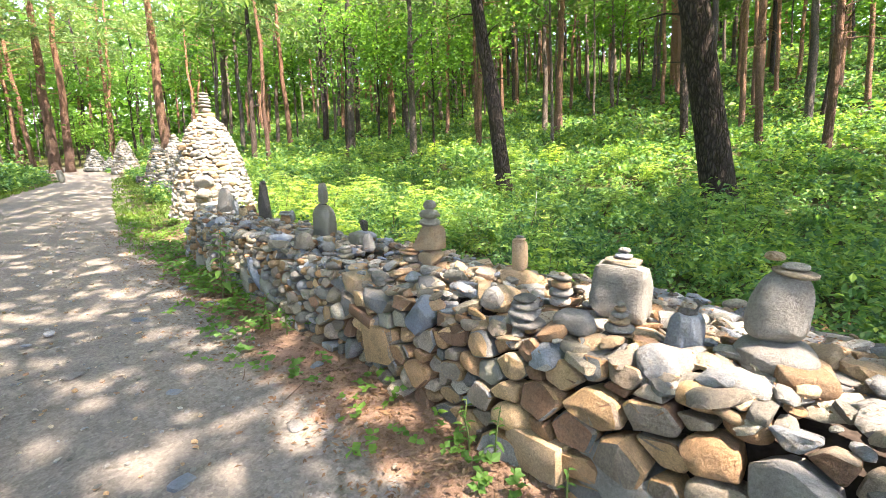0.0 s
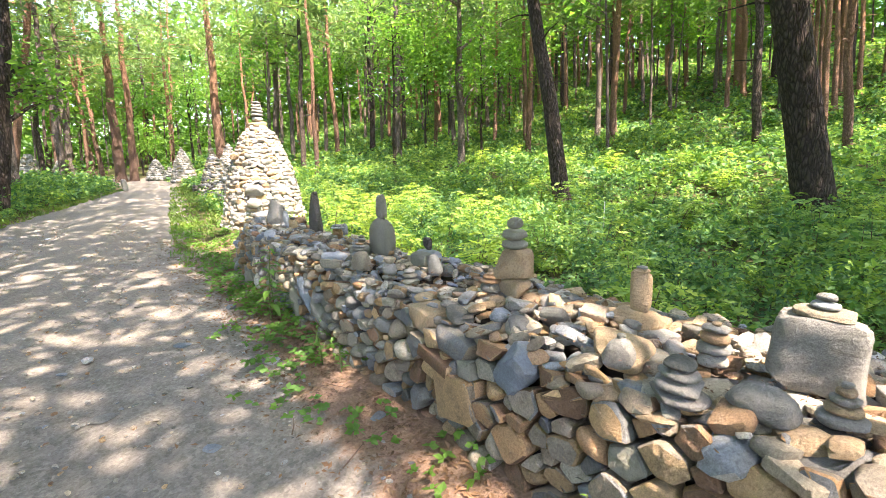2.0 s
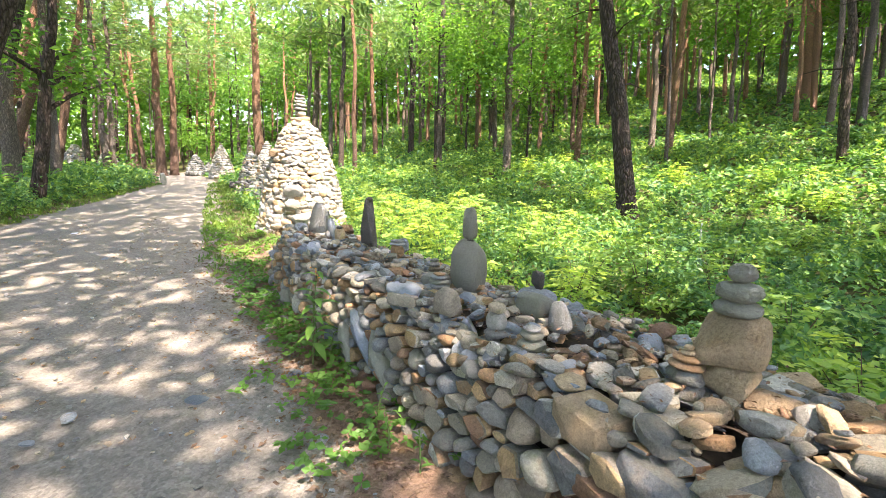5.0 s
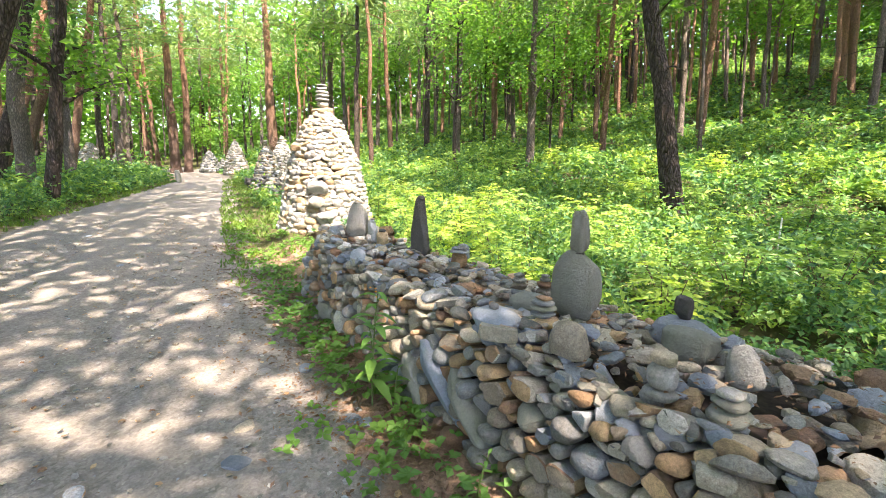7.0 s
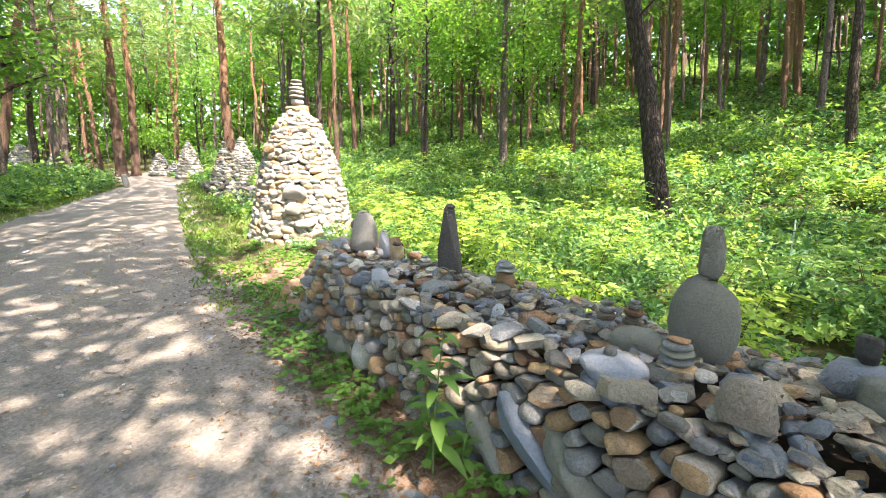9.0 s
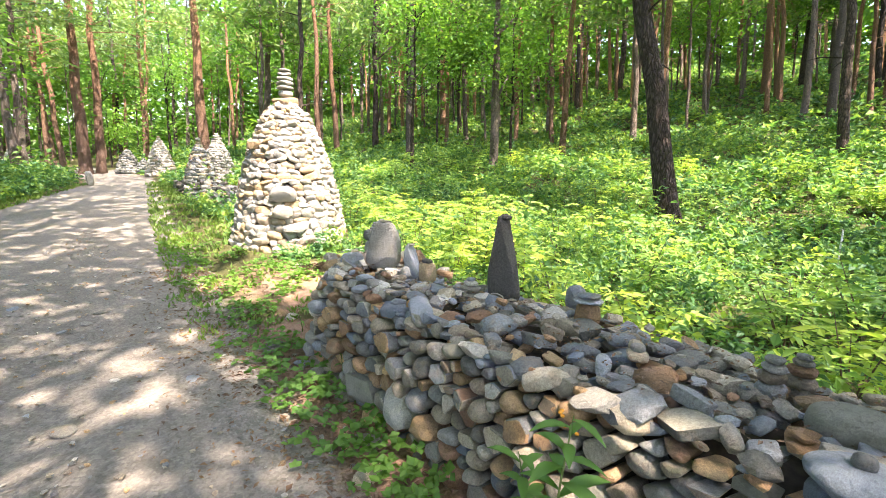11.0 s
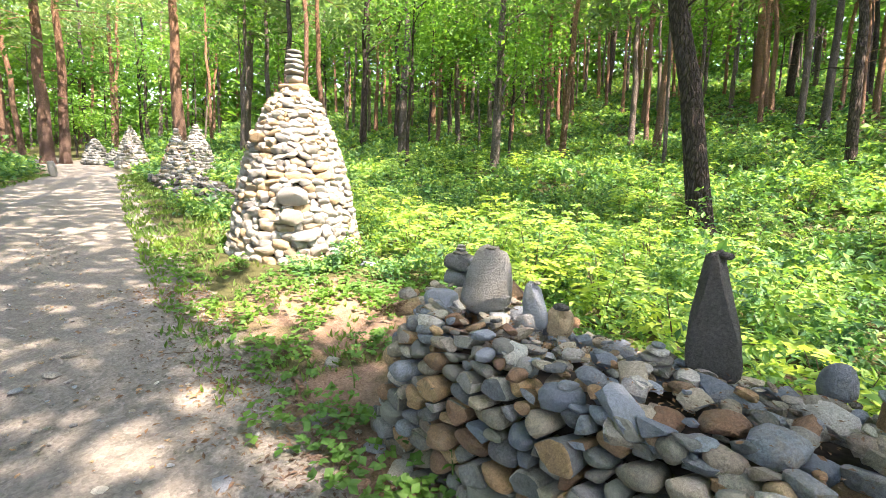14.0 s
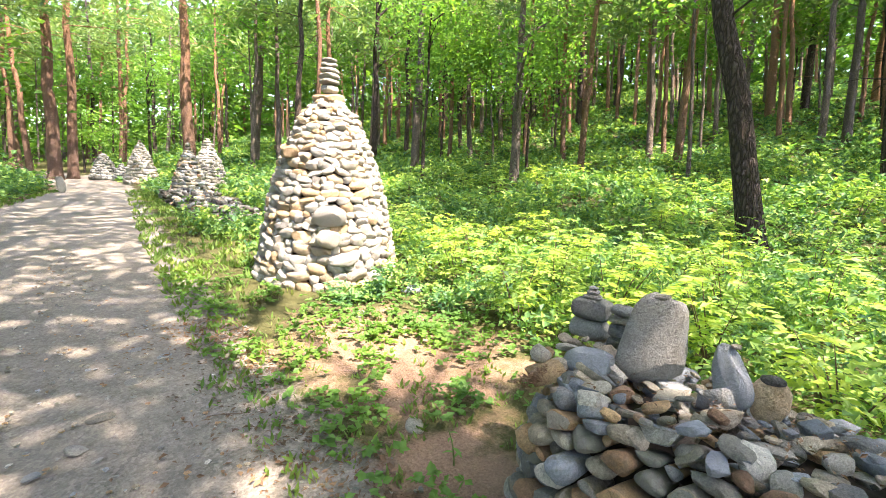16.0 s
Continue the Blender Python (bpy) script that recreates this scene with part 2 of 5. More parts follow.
def lumps(x, y, s, seed=0.0):
    """A cheap smooth unevenness between -1 and 1."""
    x, y = np.asarray(x, float) * s + seed * 1.7, np.asarray(y, float) * s + seed * 3.1
    return (np.sin(x * 1.3 + 0.7 * np.sin(y * 1.9)) + np.sin(y * 1.1 + 1.3 * np.sin(x * 0.8 + seed)) + np.sin(x * 2.9 - y * 2.3 + seed)) / 3


def lie(x, y):
    """The ground's height."""
    return 0.16 * soft(x + 0.25 * (y - 12) - 9, 1.5) + 0.13 * soft(x + 0.25 * (y - 12) - 29, 3.0) + 0.02 * soft(y - 18, 2.0) + 0.10 * soft(-np.asarray(x, float) - 9, 2.0)


def road_right(y):
    return np.interp(y, [-40, 2, 7, 11, 17, 30, 36, 45, 60], [1.0, 0.62, 0.58, 0.72, 1.0, 1.85, 2.1, 0.5, -6.0])


def road_left(y):
    return np.interp(y, [-40, 8, 15, 17, 20, 25, 32, 36, 45, 60], [-3.8, -3.7, -3.55, -3.45, -3.0, -2.1, -0.85, -0.8, -3.2, -10.0])


def wall_front(y):
    return 1.42 - 0.055 * y


def wall_back(y):
    return 3.05 - 0.125 * y


WALL_FROM, WALL_TO, WALL_TOP = -2.2, 8.35, 0.66
CAIRN = (2.75, 13.45)

# ---------------------------------------------------------------- ground
def steps(lo, hi, fine, far):
    inner = list(np.arange(lo, hi + 1e-6, fine))
    grow, s = [], fine
    x = hi
    while x < far:
        s *= 1.22
        x += s
        grow.append(x)
    back, s, x = [], fine, lo
    while x > -far:
        s *= 1.22
        x -= s
        back.append(x)
    return np.array(back[::-1] + inner + grow)


gx, gy = steps(-6.0, 6.0, 0.14, 420), steps(-2.0, 22.0, 0.16, 420)
X, Y = np.meshgrid(gx, gy)
away = np.hypot(X, Y - 10)
Z = lie(X, Y)
Z = np.minimum(Z, 16 + 0.02 * away)
inside = (X > road_left(Y)) & (X < road_right(Y))
Z = Z + 0.012 * lumps(X, Y, 2.3) + 0.006 * lumps(X, Y, 7.1, 2) + np.where(inside, 0, 0.03 * lumps(X, Y, 0.9, 5))
mid_x = (road_left(Y) + road_right(Y)) / 2
Z = Z - 0.03 * np.exp(-((X - mid_x - 0.75) / 0.3) ** 2) - 0.03 * np.exp(-((X - mid_x + 0.75) / 0.3) ** 2)
nx, ny = len(gx), len(gy)
ids = np.arange(nx * ny).reshape(ny, nx)
quads = np.stack([ids[:-1, :-1], ids[:-1, 1:], ids[1:, 1:], ids[1:, :-1]], -1).reshape(-1, 4)
ground_mesh = mesh_of("ground", np.stack([X, Y, Z], -1).reshape(-1, 3), quads, GROUND, True)
half = np.minimum(X - road_left(Y), road_right(Y) + 0.12 - X)
road_mask = np.clip(0.5 + half / 0.7, 0, 1)
bare = np.clip(1.6 - np.abs(X - (wall_front(Y) - 0.2)) / 0.7, 0, 1) * (Y < 8.8) * (Y > -8)
bare = np.maximum(bare, 0.85 * np.clip(1.15 - np.hypot((X - 1.9) / 1.7, (Y - 10.2) / 2.2), 0, 1))
bare = np.maximum(bare, 0.55 * np.clip(1 - np.abs(X - road_left(Y) + 0.3) / 0.8, 0, 1))
for layer, values in (("road", road_mask), ("litter", np.clip(bare, 0, 1))):
    at = ground_mesh.attributes.new(layer, "FLOAT", "POINT")
    at.data.foreach_set("value", values.ravel().astype(np.float32))
tagged(new("ground", ground_mesh), "gravel forest road with brown leaf litter and turf beside it", "ground", kind="structure")


# ---------------------------------------------------------------- stones
def stone_shape(seed, power=2.6, rough=0.12, cuts=0, sub=2, taper=0.0, cut_at=(0.55, 0.85)):
    """A unit stone: rounded or broken along flat faces."""
    r = random.Random(seed)
    bm = bmesh.new()
    bmesh.ops.create_icosphere(bm, subdivisions=sub, radius=1.0)
    off = Vector((r.uniform(-50, 50), r.uniform(-50, 50), r.uniform(-50, 50)))
    planes = []
    for _ in range(cuts):
        n = Vector((r.gauss(0, 1), r.gauss(0, 1), r.gauss(0, 1))).normalized()
        planes.append((n, r.uniform(*cut_at)))
    for v in bm.verts:
        p = v.co
        k = (abs(p.x) ** power + abs(p.y) ** power + abs(p.z) ** power) ** (-1 / power)
        p = p * k
        p = p * (1 + rough * noise.noise(p * 0.9 + off) + rough * 0.4 * noise.noise(p * 2.6 + off))
        for n, d in planes:
            over = p.dot(n) - d * 1.15
            if over > 0:
                p = p - n * over * 0.94
        s = 1 - taper * (p.z * 0.5 + 0.5)
        v.co = Vector((p.x * s, p.y * s, p.z))
    lo = [min(v.co[i] for v in bm.verts) for i in range(3)]
    hi = [max(v.co[i] for v in bm.verts) for i in range(3)]
    for v in bm.verts:
        v.co = Vector([2 * (v.co[i] - lo[i]) / (hi[i] - lo[i]) - 1 for i in range(3)])
    for f in bm.faces:
        f.smooth = True
    me = bpy.data.meshes.new("stone")
    bm.to_mesh(me)
    bm.free()
    me.set_sharp_from_angle(angle=radians(34))
    me.materials.append(GREY)
    return me


ROUND = [stone_shape(s, 2.7, 0.20, 2 + s % 3, 3, 0.0, (0.55, 0.8)) for s in range(10)]


def block_shape(seed, chip=0.09, segments=2):
    """A unit stone broken into flat faces with worn edges."""
    r = random.Random(seed)
    bm = bmesh.new()
    for sx in (-1, 1):
        for sy in (-1, 1):
            for sz in (-1, 1):
                bm.verts.new([s * r.uniform(0.66, 1.0) for s in (sx, sy, sz)])
    for _ in range(5):
        p = [r.uniform(-0.75, 0.75) for _ in range(3)]
        p[r.randrange(3)] = r.choice((-1, 1)) * r.uniform(0.9, 1.08)
        bm.verts.new(p)
    bmesh.ops.convex_hull(bm, input=bm.verts)
    bmesh.ops.delete(bm, geom=[v for v in bm.verts if not v.link_faces], context="VERTS")
    bmesh.ops.dissolve_limit(bm, angle_limit=radians(9), verts=bm.verts, edges=bm.edges)
    bmesh.ops.bevel(bm, geom=bm.edges[:], offset=chip, segments=segments, profile=0.6, affect="EDGES", clamp_overlap=True)
    bmesh.ops.triangulate(bm, faces=bm.faces)
    off = Vector((r.uniform(-50, 50), r.uniform(-50, 50), 0))
    for v in bm.verts:
        v.co *= 1 + 0.05 * noise.noise(v.co * 2.2 + off)
    for i in range(3):
        lo, hi = min(v.co[i] for v in bm.verts), max(v.co[i] for v in bm.verts)
        for v in bm.verts:
            v.co[i] = 2 * (v.co[i] - lo) / (hi - lo) - 1
    for f in bm.faces:
        f.smooth = True
    me = bpy.data.meshes.new("stone")
    bm.to_mesh(me)
    bm.free()
    me.set_sharp_from_angle(angle=radians(24))
    me.materials.append(GREY)
    return me


BLOCK = [block_shape(40 + s, 0.06 + 0.012 * (s % 5)) for s in range(14)]
FLAT = [stone_shape(80 + s, 3.4, 0.22, 5, 3, 0.0, (0.5, 0.85)) for s in range(10)]
LOWR = [stone_shape(120 + s, 2.9, 0.22, 3, 2) for s in range(8)]
LOWB = [block_shape(160 + s, 0.12, 1) for s in range(8)]
LOWF = [stone_shape(200 + s, 3.2, 0.24, 4, 2, 0.0, (0.5, 0.85)) for s in range(10)]
CHIP = [stone_shape(240 + s, 2.8, 0.3, 2, 1) for s in range(6)]


def arrays(me):
    co = np.empty(len(me.vertices) * 3, np.float32)
    me.vertices.foreach_get("co", co)
    tri = np.empty(len(me.polygons) * 3, np.int32)
    me.polygons.foreach_get("vertices", tri)
    return co.reshape(-1, 3), tri.reshape(-1, 3)


LOW_ARRAYS = {id(me): arrays(me) for me in LOWR + LOWB + ROUND + BLOCK + FLAT + LOWF + CHIP}


class Heap:
    """Stones of one pile: some as objects of their own, the rest joined, one mesh a material."""

    def __init__(self, parent):
        self.parent, self.rest = parent, {}

    def stone(self, me, m, mat):
        ob = new("stone", me)
        ob.parent = self.parent
        ob.matrix_basis = m
        ob.material_slots[0].link = "OBJECT"
        ob.material_slots[0].material = mat

    def join(self, me, m, mat):
        self.rest.setdefault(mat.name, []).append((me, m))

    def close(self, name="rubble"):
        for mat, items in self.rest.items():
            cos, tris, n = [], [], 0
            for me, m in items:
                co, tri = LOW_ARRAYS[id(me)]
                a = np.array(m)
                cos.append(co @ a[:3, :3].T + a[:3, 3])
                tris.append(tri + n)
                n += len(co)
            mesh = mesh_of(name, np.concatenate(cos), np.concatenate(tris), bpy.data.materials[mat], True)
            mesh.set_sharp_from_angle(angle=radians(40))
            ob = part(name, mesh, self.parent)
            tagged(ob, kind="stuff")


def placed(x, y, z, hx, hy, hz, rx=0.0, ry=0.0, rz=0.0):
    return pose(x, y, z, rx, ry, rz) @ Matrix.Diagonal((hx, hy, hz, 1))


# inner body behind the face stones, coloured dark so the gaps look shaded
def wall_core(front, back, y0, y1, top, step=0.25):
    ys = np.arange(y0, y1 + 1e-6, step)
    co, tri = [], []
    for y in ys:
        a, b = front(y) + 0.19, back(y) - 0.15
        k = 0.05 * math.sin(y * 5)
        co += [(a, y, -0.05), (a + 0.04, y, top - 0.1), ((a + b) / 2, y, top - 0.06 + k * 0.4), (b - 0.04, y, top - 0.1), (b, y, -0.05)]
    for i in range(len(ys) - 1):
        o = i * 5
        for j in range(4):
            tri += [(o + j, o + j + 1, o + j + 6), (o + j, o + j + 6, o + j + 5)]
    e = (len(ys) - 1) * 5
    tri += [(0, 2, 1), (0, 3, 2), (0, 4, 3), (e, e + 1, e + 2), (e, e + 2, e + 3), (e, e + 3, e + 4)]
    return mesh_of("core", co, tri, GAP_SHADE)


# single stones that stand proud of the road face: along, height, half length, half height, half depth, lean, shape, material
FEATURES = [
    (2.03, 0.58, 0.13, 0.15, 0.13, 24, FLAT[1], SLATE), (2.42, 0.27, 0.19, 0.16, 0.15, -6, BLOCK[1], BROWN), (2.86, 0.63, 0.14, 0.085, 0.13, 3, BLOCK[5], TAN),
    (2.5, 0.57, 0.19, 0.075, 0.14, 8, BLOCK[2], GREY), (2.62, 0.44, 0.22, 0.05, 0.13, 6, BLOCK[7], BROWN),
    (1.0, 0.11, 0.22, 0.12, 0.15, -8, BLOCK[0], TAN), (0.45, 0.14, 0.34, 0.15, 0.17, 12, BLOCK[6], LIGHT),
    (4.62, 0.24, 0.085, 0.30, 0.10, -50, FLAT[2], OLIVE), (4.90, 0.27, 0.085, 0.29, 0.10, -48, FLAT[3], SLATE), (5.18, 0.17, 0.07, 0.22, 0.10, -46, FLAT[4], OLIVE),
    (4.6, 0.66, 0.16, 0.08, 0.14, 2, ROUND[3], SLATE), (6.6, 0.16, 0.15, 0.15, 0.12, 20, ROUND[1], GREY), (7.0, 0.11, 0.17, 0.10, 0.13, -10, BLOCK[3], OLIVE),
]
BEND_AT, BEND_R = 7.78, 0.42


def face_at(s, z):
    """A place on the wall's face, s along it from the near end and round the far end, and the way it looks (degrees)."""
    back = 0.10 * z + (0.7 if s < 3 else 1.1) * max(0.0, z - 0.46) ** 1.6 + 0.03 * math.sin(s * 1.7) * z
    if s < BEND_AT:
        return wall_front(s) + back, s, 180.0
    a = min((s - BEND_AT) / BEND_R, math.pi / 2)
    cx = wall_front(BEND_AT) + BEND_R
    over = max(0.0, s - BEND_AT - BEND_R * math.pi / 2)
    rr = BEND_R - back
    return cx - rr * math.cos(a) + over, BEND_AT + rr * math.sin(a), 180.0 - math.degrees(a)


def face_top(s):
    return 0.70 + 0.035 * math.sin(s * 2.3) + 0.02 * math.sin(s * 6.1) + 0.10 * max(0.0, min(1.0, s - 6.9))


def clip_half(poly, a, b, c):
    """The part of a convex outline where a x + b y <= c."""
    out = []
    for i, p in enumerate(poly):
        q = poly[(i + 1) % len(poly)]
        dp, dq = a * p[0] + b * p[1] - c, a * q[0] + b * q[1] - c
        if dp <= 0:
            out.append(p)
        if (dp < 0 < dq) or (dq < 0 < dp):
            t = dp / (dp - dq)
            out.append((p[0] + (q[0] - p[0]) * t, p[1] + (q[1] - p[1]) * t))
    return out


def fitted_outlines(length, top, sizes, stretch, seed, free):
    """Outlines of stones fitted to one another over a face: the cells of a weighted Voronoi diagram."""
    r = random.Random(seed)
    seeds = []
    for tries, share in ((2600, 1.0), (4200, 0.72), (6000, 0.5)):
        for _ in range(tries):
            s = r.uniform(*length)
            z = r.uniform(-0.02, top(s))
            k = sizes(s, z) * share * r.uniform(0.8, 1.2)
            if all(abs(s - q[0]) > 0.4 or math.hypot((s - q[0]) / stretch, z - q[1]) > 0.82 * (k + q[2]) for q in seeds):
                seeds.append((s, z, k))
    out = []
    for i, (s, z, k) in enumerate(seeds):
        if not free(s, z):
            continue
        lim = top(s)
        reach = 2.4 * k
        poly = [(-reach, -reach), (reach, -reach), (reach, reach), (-reach, reach)]
        poly = clip_half(clip_half(poly, 0, 1, lim - z), 0, -1, z + 0.06)
        for j, (s2, z2, k2) in enumerate(seeds):
            dx, dz = (s2 - s) / stretch, z2 - z
            if j != i and abs(s2 - s) < 0.7 and len(poly) > 2:
                poly = clip_half(poly, dx, dz, (dx * dx + dz * dz + k * k - k2 * k2) / 2)
        if len(poly) > 2:
            out.append((s, z, [(p[0] * stretch, p[1]) for p in poly]))
    return out


def fitted_stone(poly, depth, r, worn):
    """One face stone from its outline: back, belly, worn shoulder and an uneven, slightly tilted front. x looks outwards."""
    cy, cz = sum(p[0] for p in poly) / len(poly), sum(p[1] for p in poly) / len(poly)
    pts = [(p[0] - cy, p[1] - cz) for p in poly]
    for cut in (worn, worn * 0.9, 0.25) if worn > 0.2 else (worn, 0.12):
        if len(pts) < 22:
            pts = [q for i, p in enumerate(pts) for n in (pts[(i + 1) % len(pts)],) for q in ((p[0] + (n[0] - p[0]) * cut, p[1] + (n[1] - p[1]) * cut), (n[0] - (n[0] - p[0]) * cut, n[1] - (n[1] - p[1]) * cut))]
    n = len(pts)
    size = max(max(abs(p[0]), abs(p[1])) for p in pts)
    small = min(max(abs(p[0]) for p in pts), max(abs(p[1]) for p in pts))
    ty, tz = r.gauss(0, 0.16), r.gauss(-0.05, 0.18)
    soft_edge = worn > 0.22
    rings = [(-depth, 0.70), (-0.03, 0.85), (0.012, 0.90), (0.46 * small, 0.82 if soft_edge else 0.90), (0.80 * small if soft_edge else 0.60 * small, 0.60 if soft_edge else 0.80), (0.95 * small if soft_edge else 0.66 * small, 0.32)]
    off = Vector((r.uniform(-50, 50), r.uniform(-50, 50), r.uniform(-50, 50)))
    rough = 0.12 if soft_edge else 0.20
    co, tri = [], []
    for x, k in rings:
        for y, z in pts:
            v = Vector((x, y * k, z * k))
            w = noise.noise(v * (0.9 / small) + off) * rough * small + noise.noise(v * (2.6 / small) + off) * rough * 0.4 * small
            if x > 0:
                v.x += w + (ty * v.y + tz * v.z) * min(1.0, x / (0.4 * small))
            d = 1 + 0.4 * w / size
            co.append((v.x, v.y * d, v.z * d))
    co.append((rings[-1][0] * 1.03 + noise.noise(off) * rough * small, 0, 0))
    for k in range(len(rings) - 1):
        for i in range(n):
            j = (i + 1) % n
            u = k * n
            tri += [(u + i, u + j, u + n + j), (u + i, u + n + j, u + n + i)]
    last = (len(rings) - 1) * n
    tri += [(last + i, last + (i + 1) % n, last + n) for i in range(n)]
    me = mesh_of("stone", co, tri, GREY, True)
    me.set_sharp_from_angle(angle=radians(48 if soft_edge else 24))
    return me, cy, cz


def stone_wall():
    y_mid = 3.0
    wall = thing("stone_wall", (wall_front(y_mid) + 0.6, y_mid, 0), "low dry stone wall of stacked grey and brown fieldstones", "stone wall")
    inv = Matrix.Translation(-wall.location)
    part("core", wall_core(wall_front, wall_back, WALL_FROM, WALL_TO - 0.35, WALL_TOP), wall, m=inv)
    heap = Heap(wall)
    r = random.Random(3)
    count = 0
    for s, z, hl, hh, hd, lean, me, mat in FEATURES:
        x, y, turn = face_at(s, z)
        heap.stone(me, inv @ placed(x + hd - 0.06, y, z, hd, hl, hh, lean, 0, r.uniform(-5, 5)), mat)
        count += 1

    def free(s, z):
        for fy, fz, fl, fh, fd, lean, me, mat in FEATURES:
            a = radians(lean)
            u, v = (s - fy) * math.cos(a) + (z - fz) * math.sin(a), -(s - fy) * math.sin(a) + (z - fz) * math.cos(a)
            if abs(u) < fl * 0.62 and abs(v) < fh * 0.66:
                return False
        return True

    def sizes(s, z):
        big = 0.084 if s < 1.4 else (0.070 if s < 3.2 else 0.053)
        return big * (1.12 if z < 0.25 else 1.0) * (0.82 if z > 0.55 else 1.0)

    for s, z, poly in fitted_outlines((WALL_FROM, BEND_AT + 1.35), face_top, sizes, 1.45, 12, free):
        near = max(0.0, min(1.0, (4.0 - s) / 2.0))
        chance = r.random()
        if chance < 0.36 + 0.5 * near:
            mat = BROWN
        elif chance < 0.86 + 0.09 * near:
            mat = GREY
        else:
            mat = r.choice([SLATE, OLIVE, OLIVE, LIGHT])
        worn = r.uniform(0.07, 0.13) if r.random() < 0.32 + 0.6 * near else r.uniform(0.22, 0.29)
        me, cy, cz = fitted_stone(poly, 0.13, r, worn)
        x, y, turn = face_at(s + cy, z + cz)
        out = r.uniform(-0.05, 0.035)
        a = radians(turn)
        up = 4 + 75 * max(0.0, z + cz - 0.5)
        m = pose(x + (out - 0.02) * math.cos(a), y + (out - 0.02) * math.sin(a), z + cz, 0, 0, turn) @ pose(0, 0, 0, r.gauss(0, 4), -up, 0) @ Matrix.Diagonal((1, -1, 1, 1))
        if 0.3 < s < 8.6 and count < 300:
            heap.stone(me, inv @ m, mat)
            count += 1
        else:
            LOW_ARRAYS[id(me)] = arrays(me)
            heap.join(me, inv @ m, mat)
    # back face
    z = 0.0
    for h in (0.15, 0.13, 0.12, 0.11, 0.10):
        y = WALL_FROM
        while y < WALL_TO - 0.2:
            w = r.uniform(0.14, 0.28)
            heap.join(r.choice(LOWB), inv @ placed(wall_back(y) - 0.08 - 0.1 * z, y + w / 2, z + h / 2, 0.12, w * 0.55, h * 0.56, r.uniform(-12, 12), 0, 0), GREY)
            y += w
        z += h * 0.95
    # loose stones over the top
    for layer, gap in ((0, 0.13), (1, 0.12), (2, 0.15)):
        y = WALL_FROM
        while y < WALL_TO - 0.2:
            x = wall_front(y) + (0.16, 0.19, 0.24)[layer] + 0.25 * max(0, y - 7.7)
            while x < wall_back(y) - 0.04:
                px, py = x + r.uniform(-0.05, 0.05), y + r.uniform(-0.05, 0.05)
                u = (px - wall_front(py)) / (wall_back(py) - wall_front(py))
                crown = WALL_TOP - 0.03 + 0.05 * math.sin(math.pi * min(1, max(0, u))) - 0.10 * max(0, u - 0.55) + 0.03 * math.sin(py * 3.1 + px * 4) + 0.09 * max(0, min(1, py - 7.2))
                a = r.choice([0.03, 0.04, 0.05, 0.06, 0.075, 0.1]) * r.uniform(0.9, 1.15) * (1.0 if layer < 2 else 0.7) * (1.2 if py < 2.5 else 0.95)
                b, c = a * r.uniform(0.5, 0.9), a * r.uniform(0.26, 0.5)
                zc = crown + (0.0, 0.04, 0.07)[layer] + r.uniform(-0.015, 0.02)
                rust = r.random()
                mat = GREY if rust < 0.66 else (BROWN if rust < 0.86 else (TAN if py < 3.2 else SLATE))
                if py < 2.6 and 0.15 < u < 0.75 and r.random() < 0.35:
                    mat = TAN if r.random() < 0.5 else LIGHT
                m = placed(px, py, zc, a, b, c, r.gauss(0, 14), r.gauss(0, 14), r.uniform(0, 360))
                if layer == 0 or r.random() < 0.85:
                    heap.join(r.choice(LOWF + LOWF + LOWR + LOWB), inv @ m, mat)
                x += gap * r.uniform(0.8, 1.25)
            y += gap * r.uniform(0.85, 1.1)
    heap.close()


stone_wall()


# ---------------------------------------------------------------- standing stones and stacks on the wall
STACK_SEED = [500]


def own_stone(mat, power=3.0, rough=0.14, cuts=3, taper=0.0, sub=4, cut_at=(0.6, 0.9)):
    STACK_SEED[0] += 1
    me = stone_shape(STACK_SEED[0], power, rough, cuts, sub, taper, cut_at)
    me.materials[0] = mat
    return me


def stack(name, label, x, y, stones, base=0.71, category="stone stack", turn=0.0):
    """Stones set on one another: half sizes, material, squareness, cuts, taper, offset and tilt of each."""
    ob = thing(name, (x, y, base), label, category, "stones balanced on the wall")
    ob.rotation_euler = (0, 0, radians(turn))
    z = 0.0
    for s in stones:
        hx, hy, hz, mat = s[:4]
        power, cuts, taper, dx, dy, rx, ry = (list(s[4:]) + [2.6, 2, 0.0, 0.0, 0.0, 0.0, 0.0][len(s) - 4:])
        me = own_stone(mat, power, 0.13, cuts, taper, 4 if max(hx, hy, hz) > 0.1 else 3)
        part("stone", me, ob, m=placed(dx, dy, z + hz, hx, hy, hz, rx, ry, random.uniform(0, 20)))
        z += 2 * hz * 0.93
    return ob


stack("stone_stack", "leaning grey boulder on a pale base with flat pebbles", 1.99, 0.16,
      [(0.15, 0.16, 0.075, LIGHT, 2.6, 2), (0.10, 0.12, 0.165, LIGHT, 3.2, 5, 0.28, 0, 0.0, 12)] + [(0.07, 0.085, 0.015, GREY, 3, 1, 0, 0, -0.03, 6), (0.05, 0.05, 0.014, GREY, 3, 1, 0, 0, -0.03), (0.04, 0.04, 0.02, TAN, 2.6, 1, 0, 0, 0.05)])
stack("standing_stone", "upright dark grey stone with a small slate on top", 1.86, 0.49, [(0.07, 0.08, 0.11, SLATE, 4, 4, 0.15), (0.04, 0.045, 0.014, DARK)], category="standing stone")
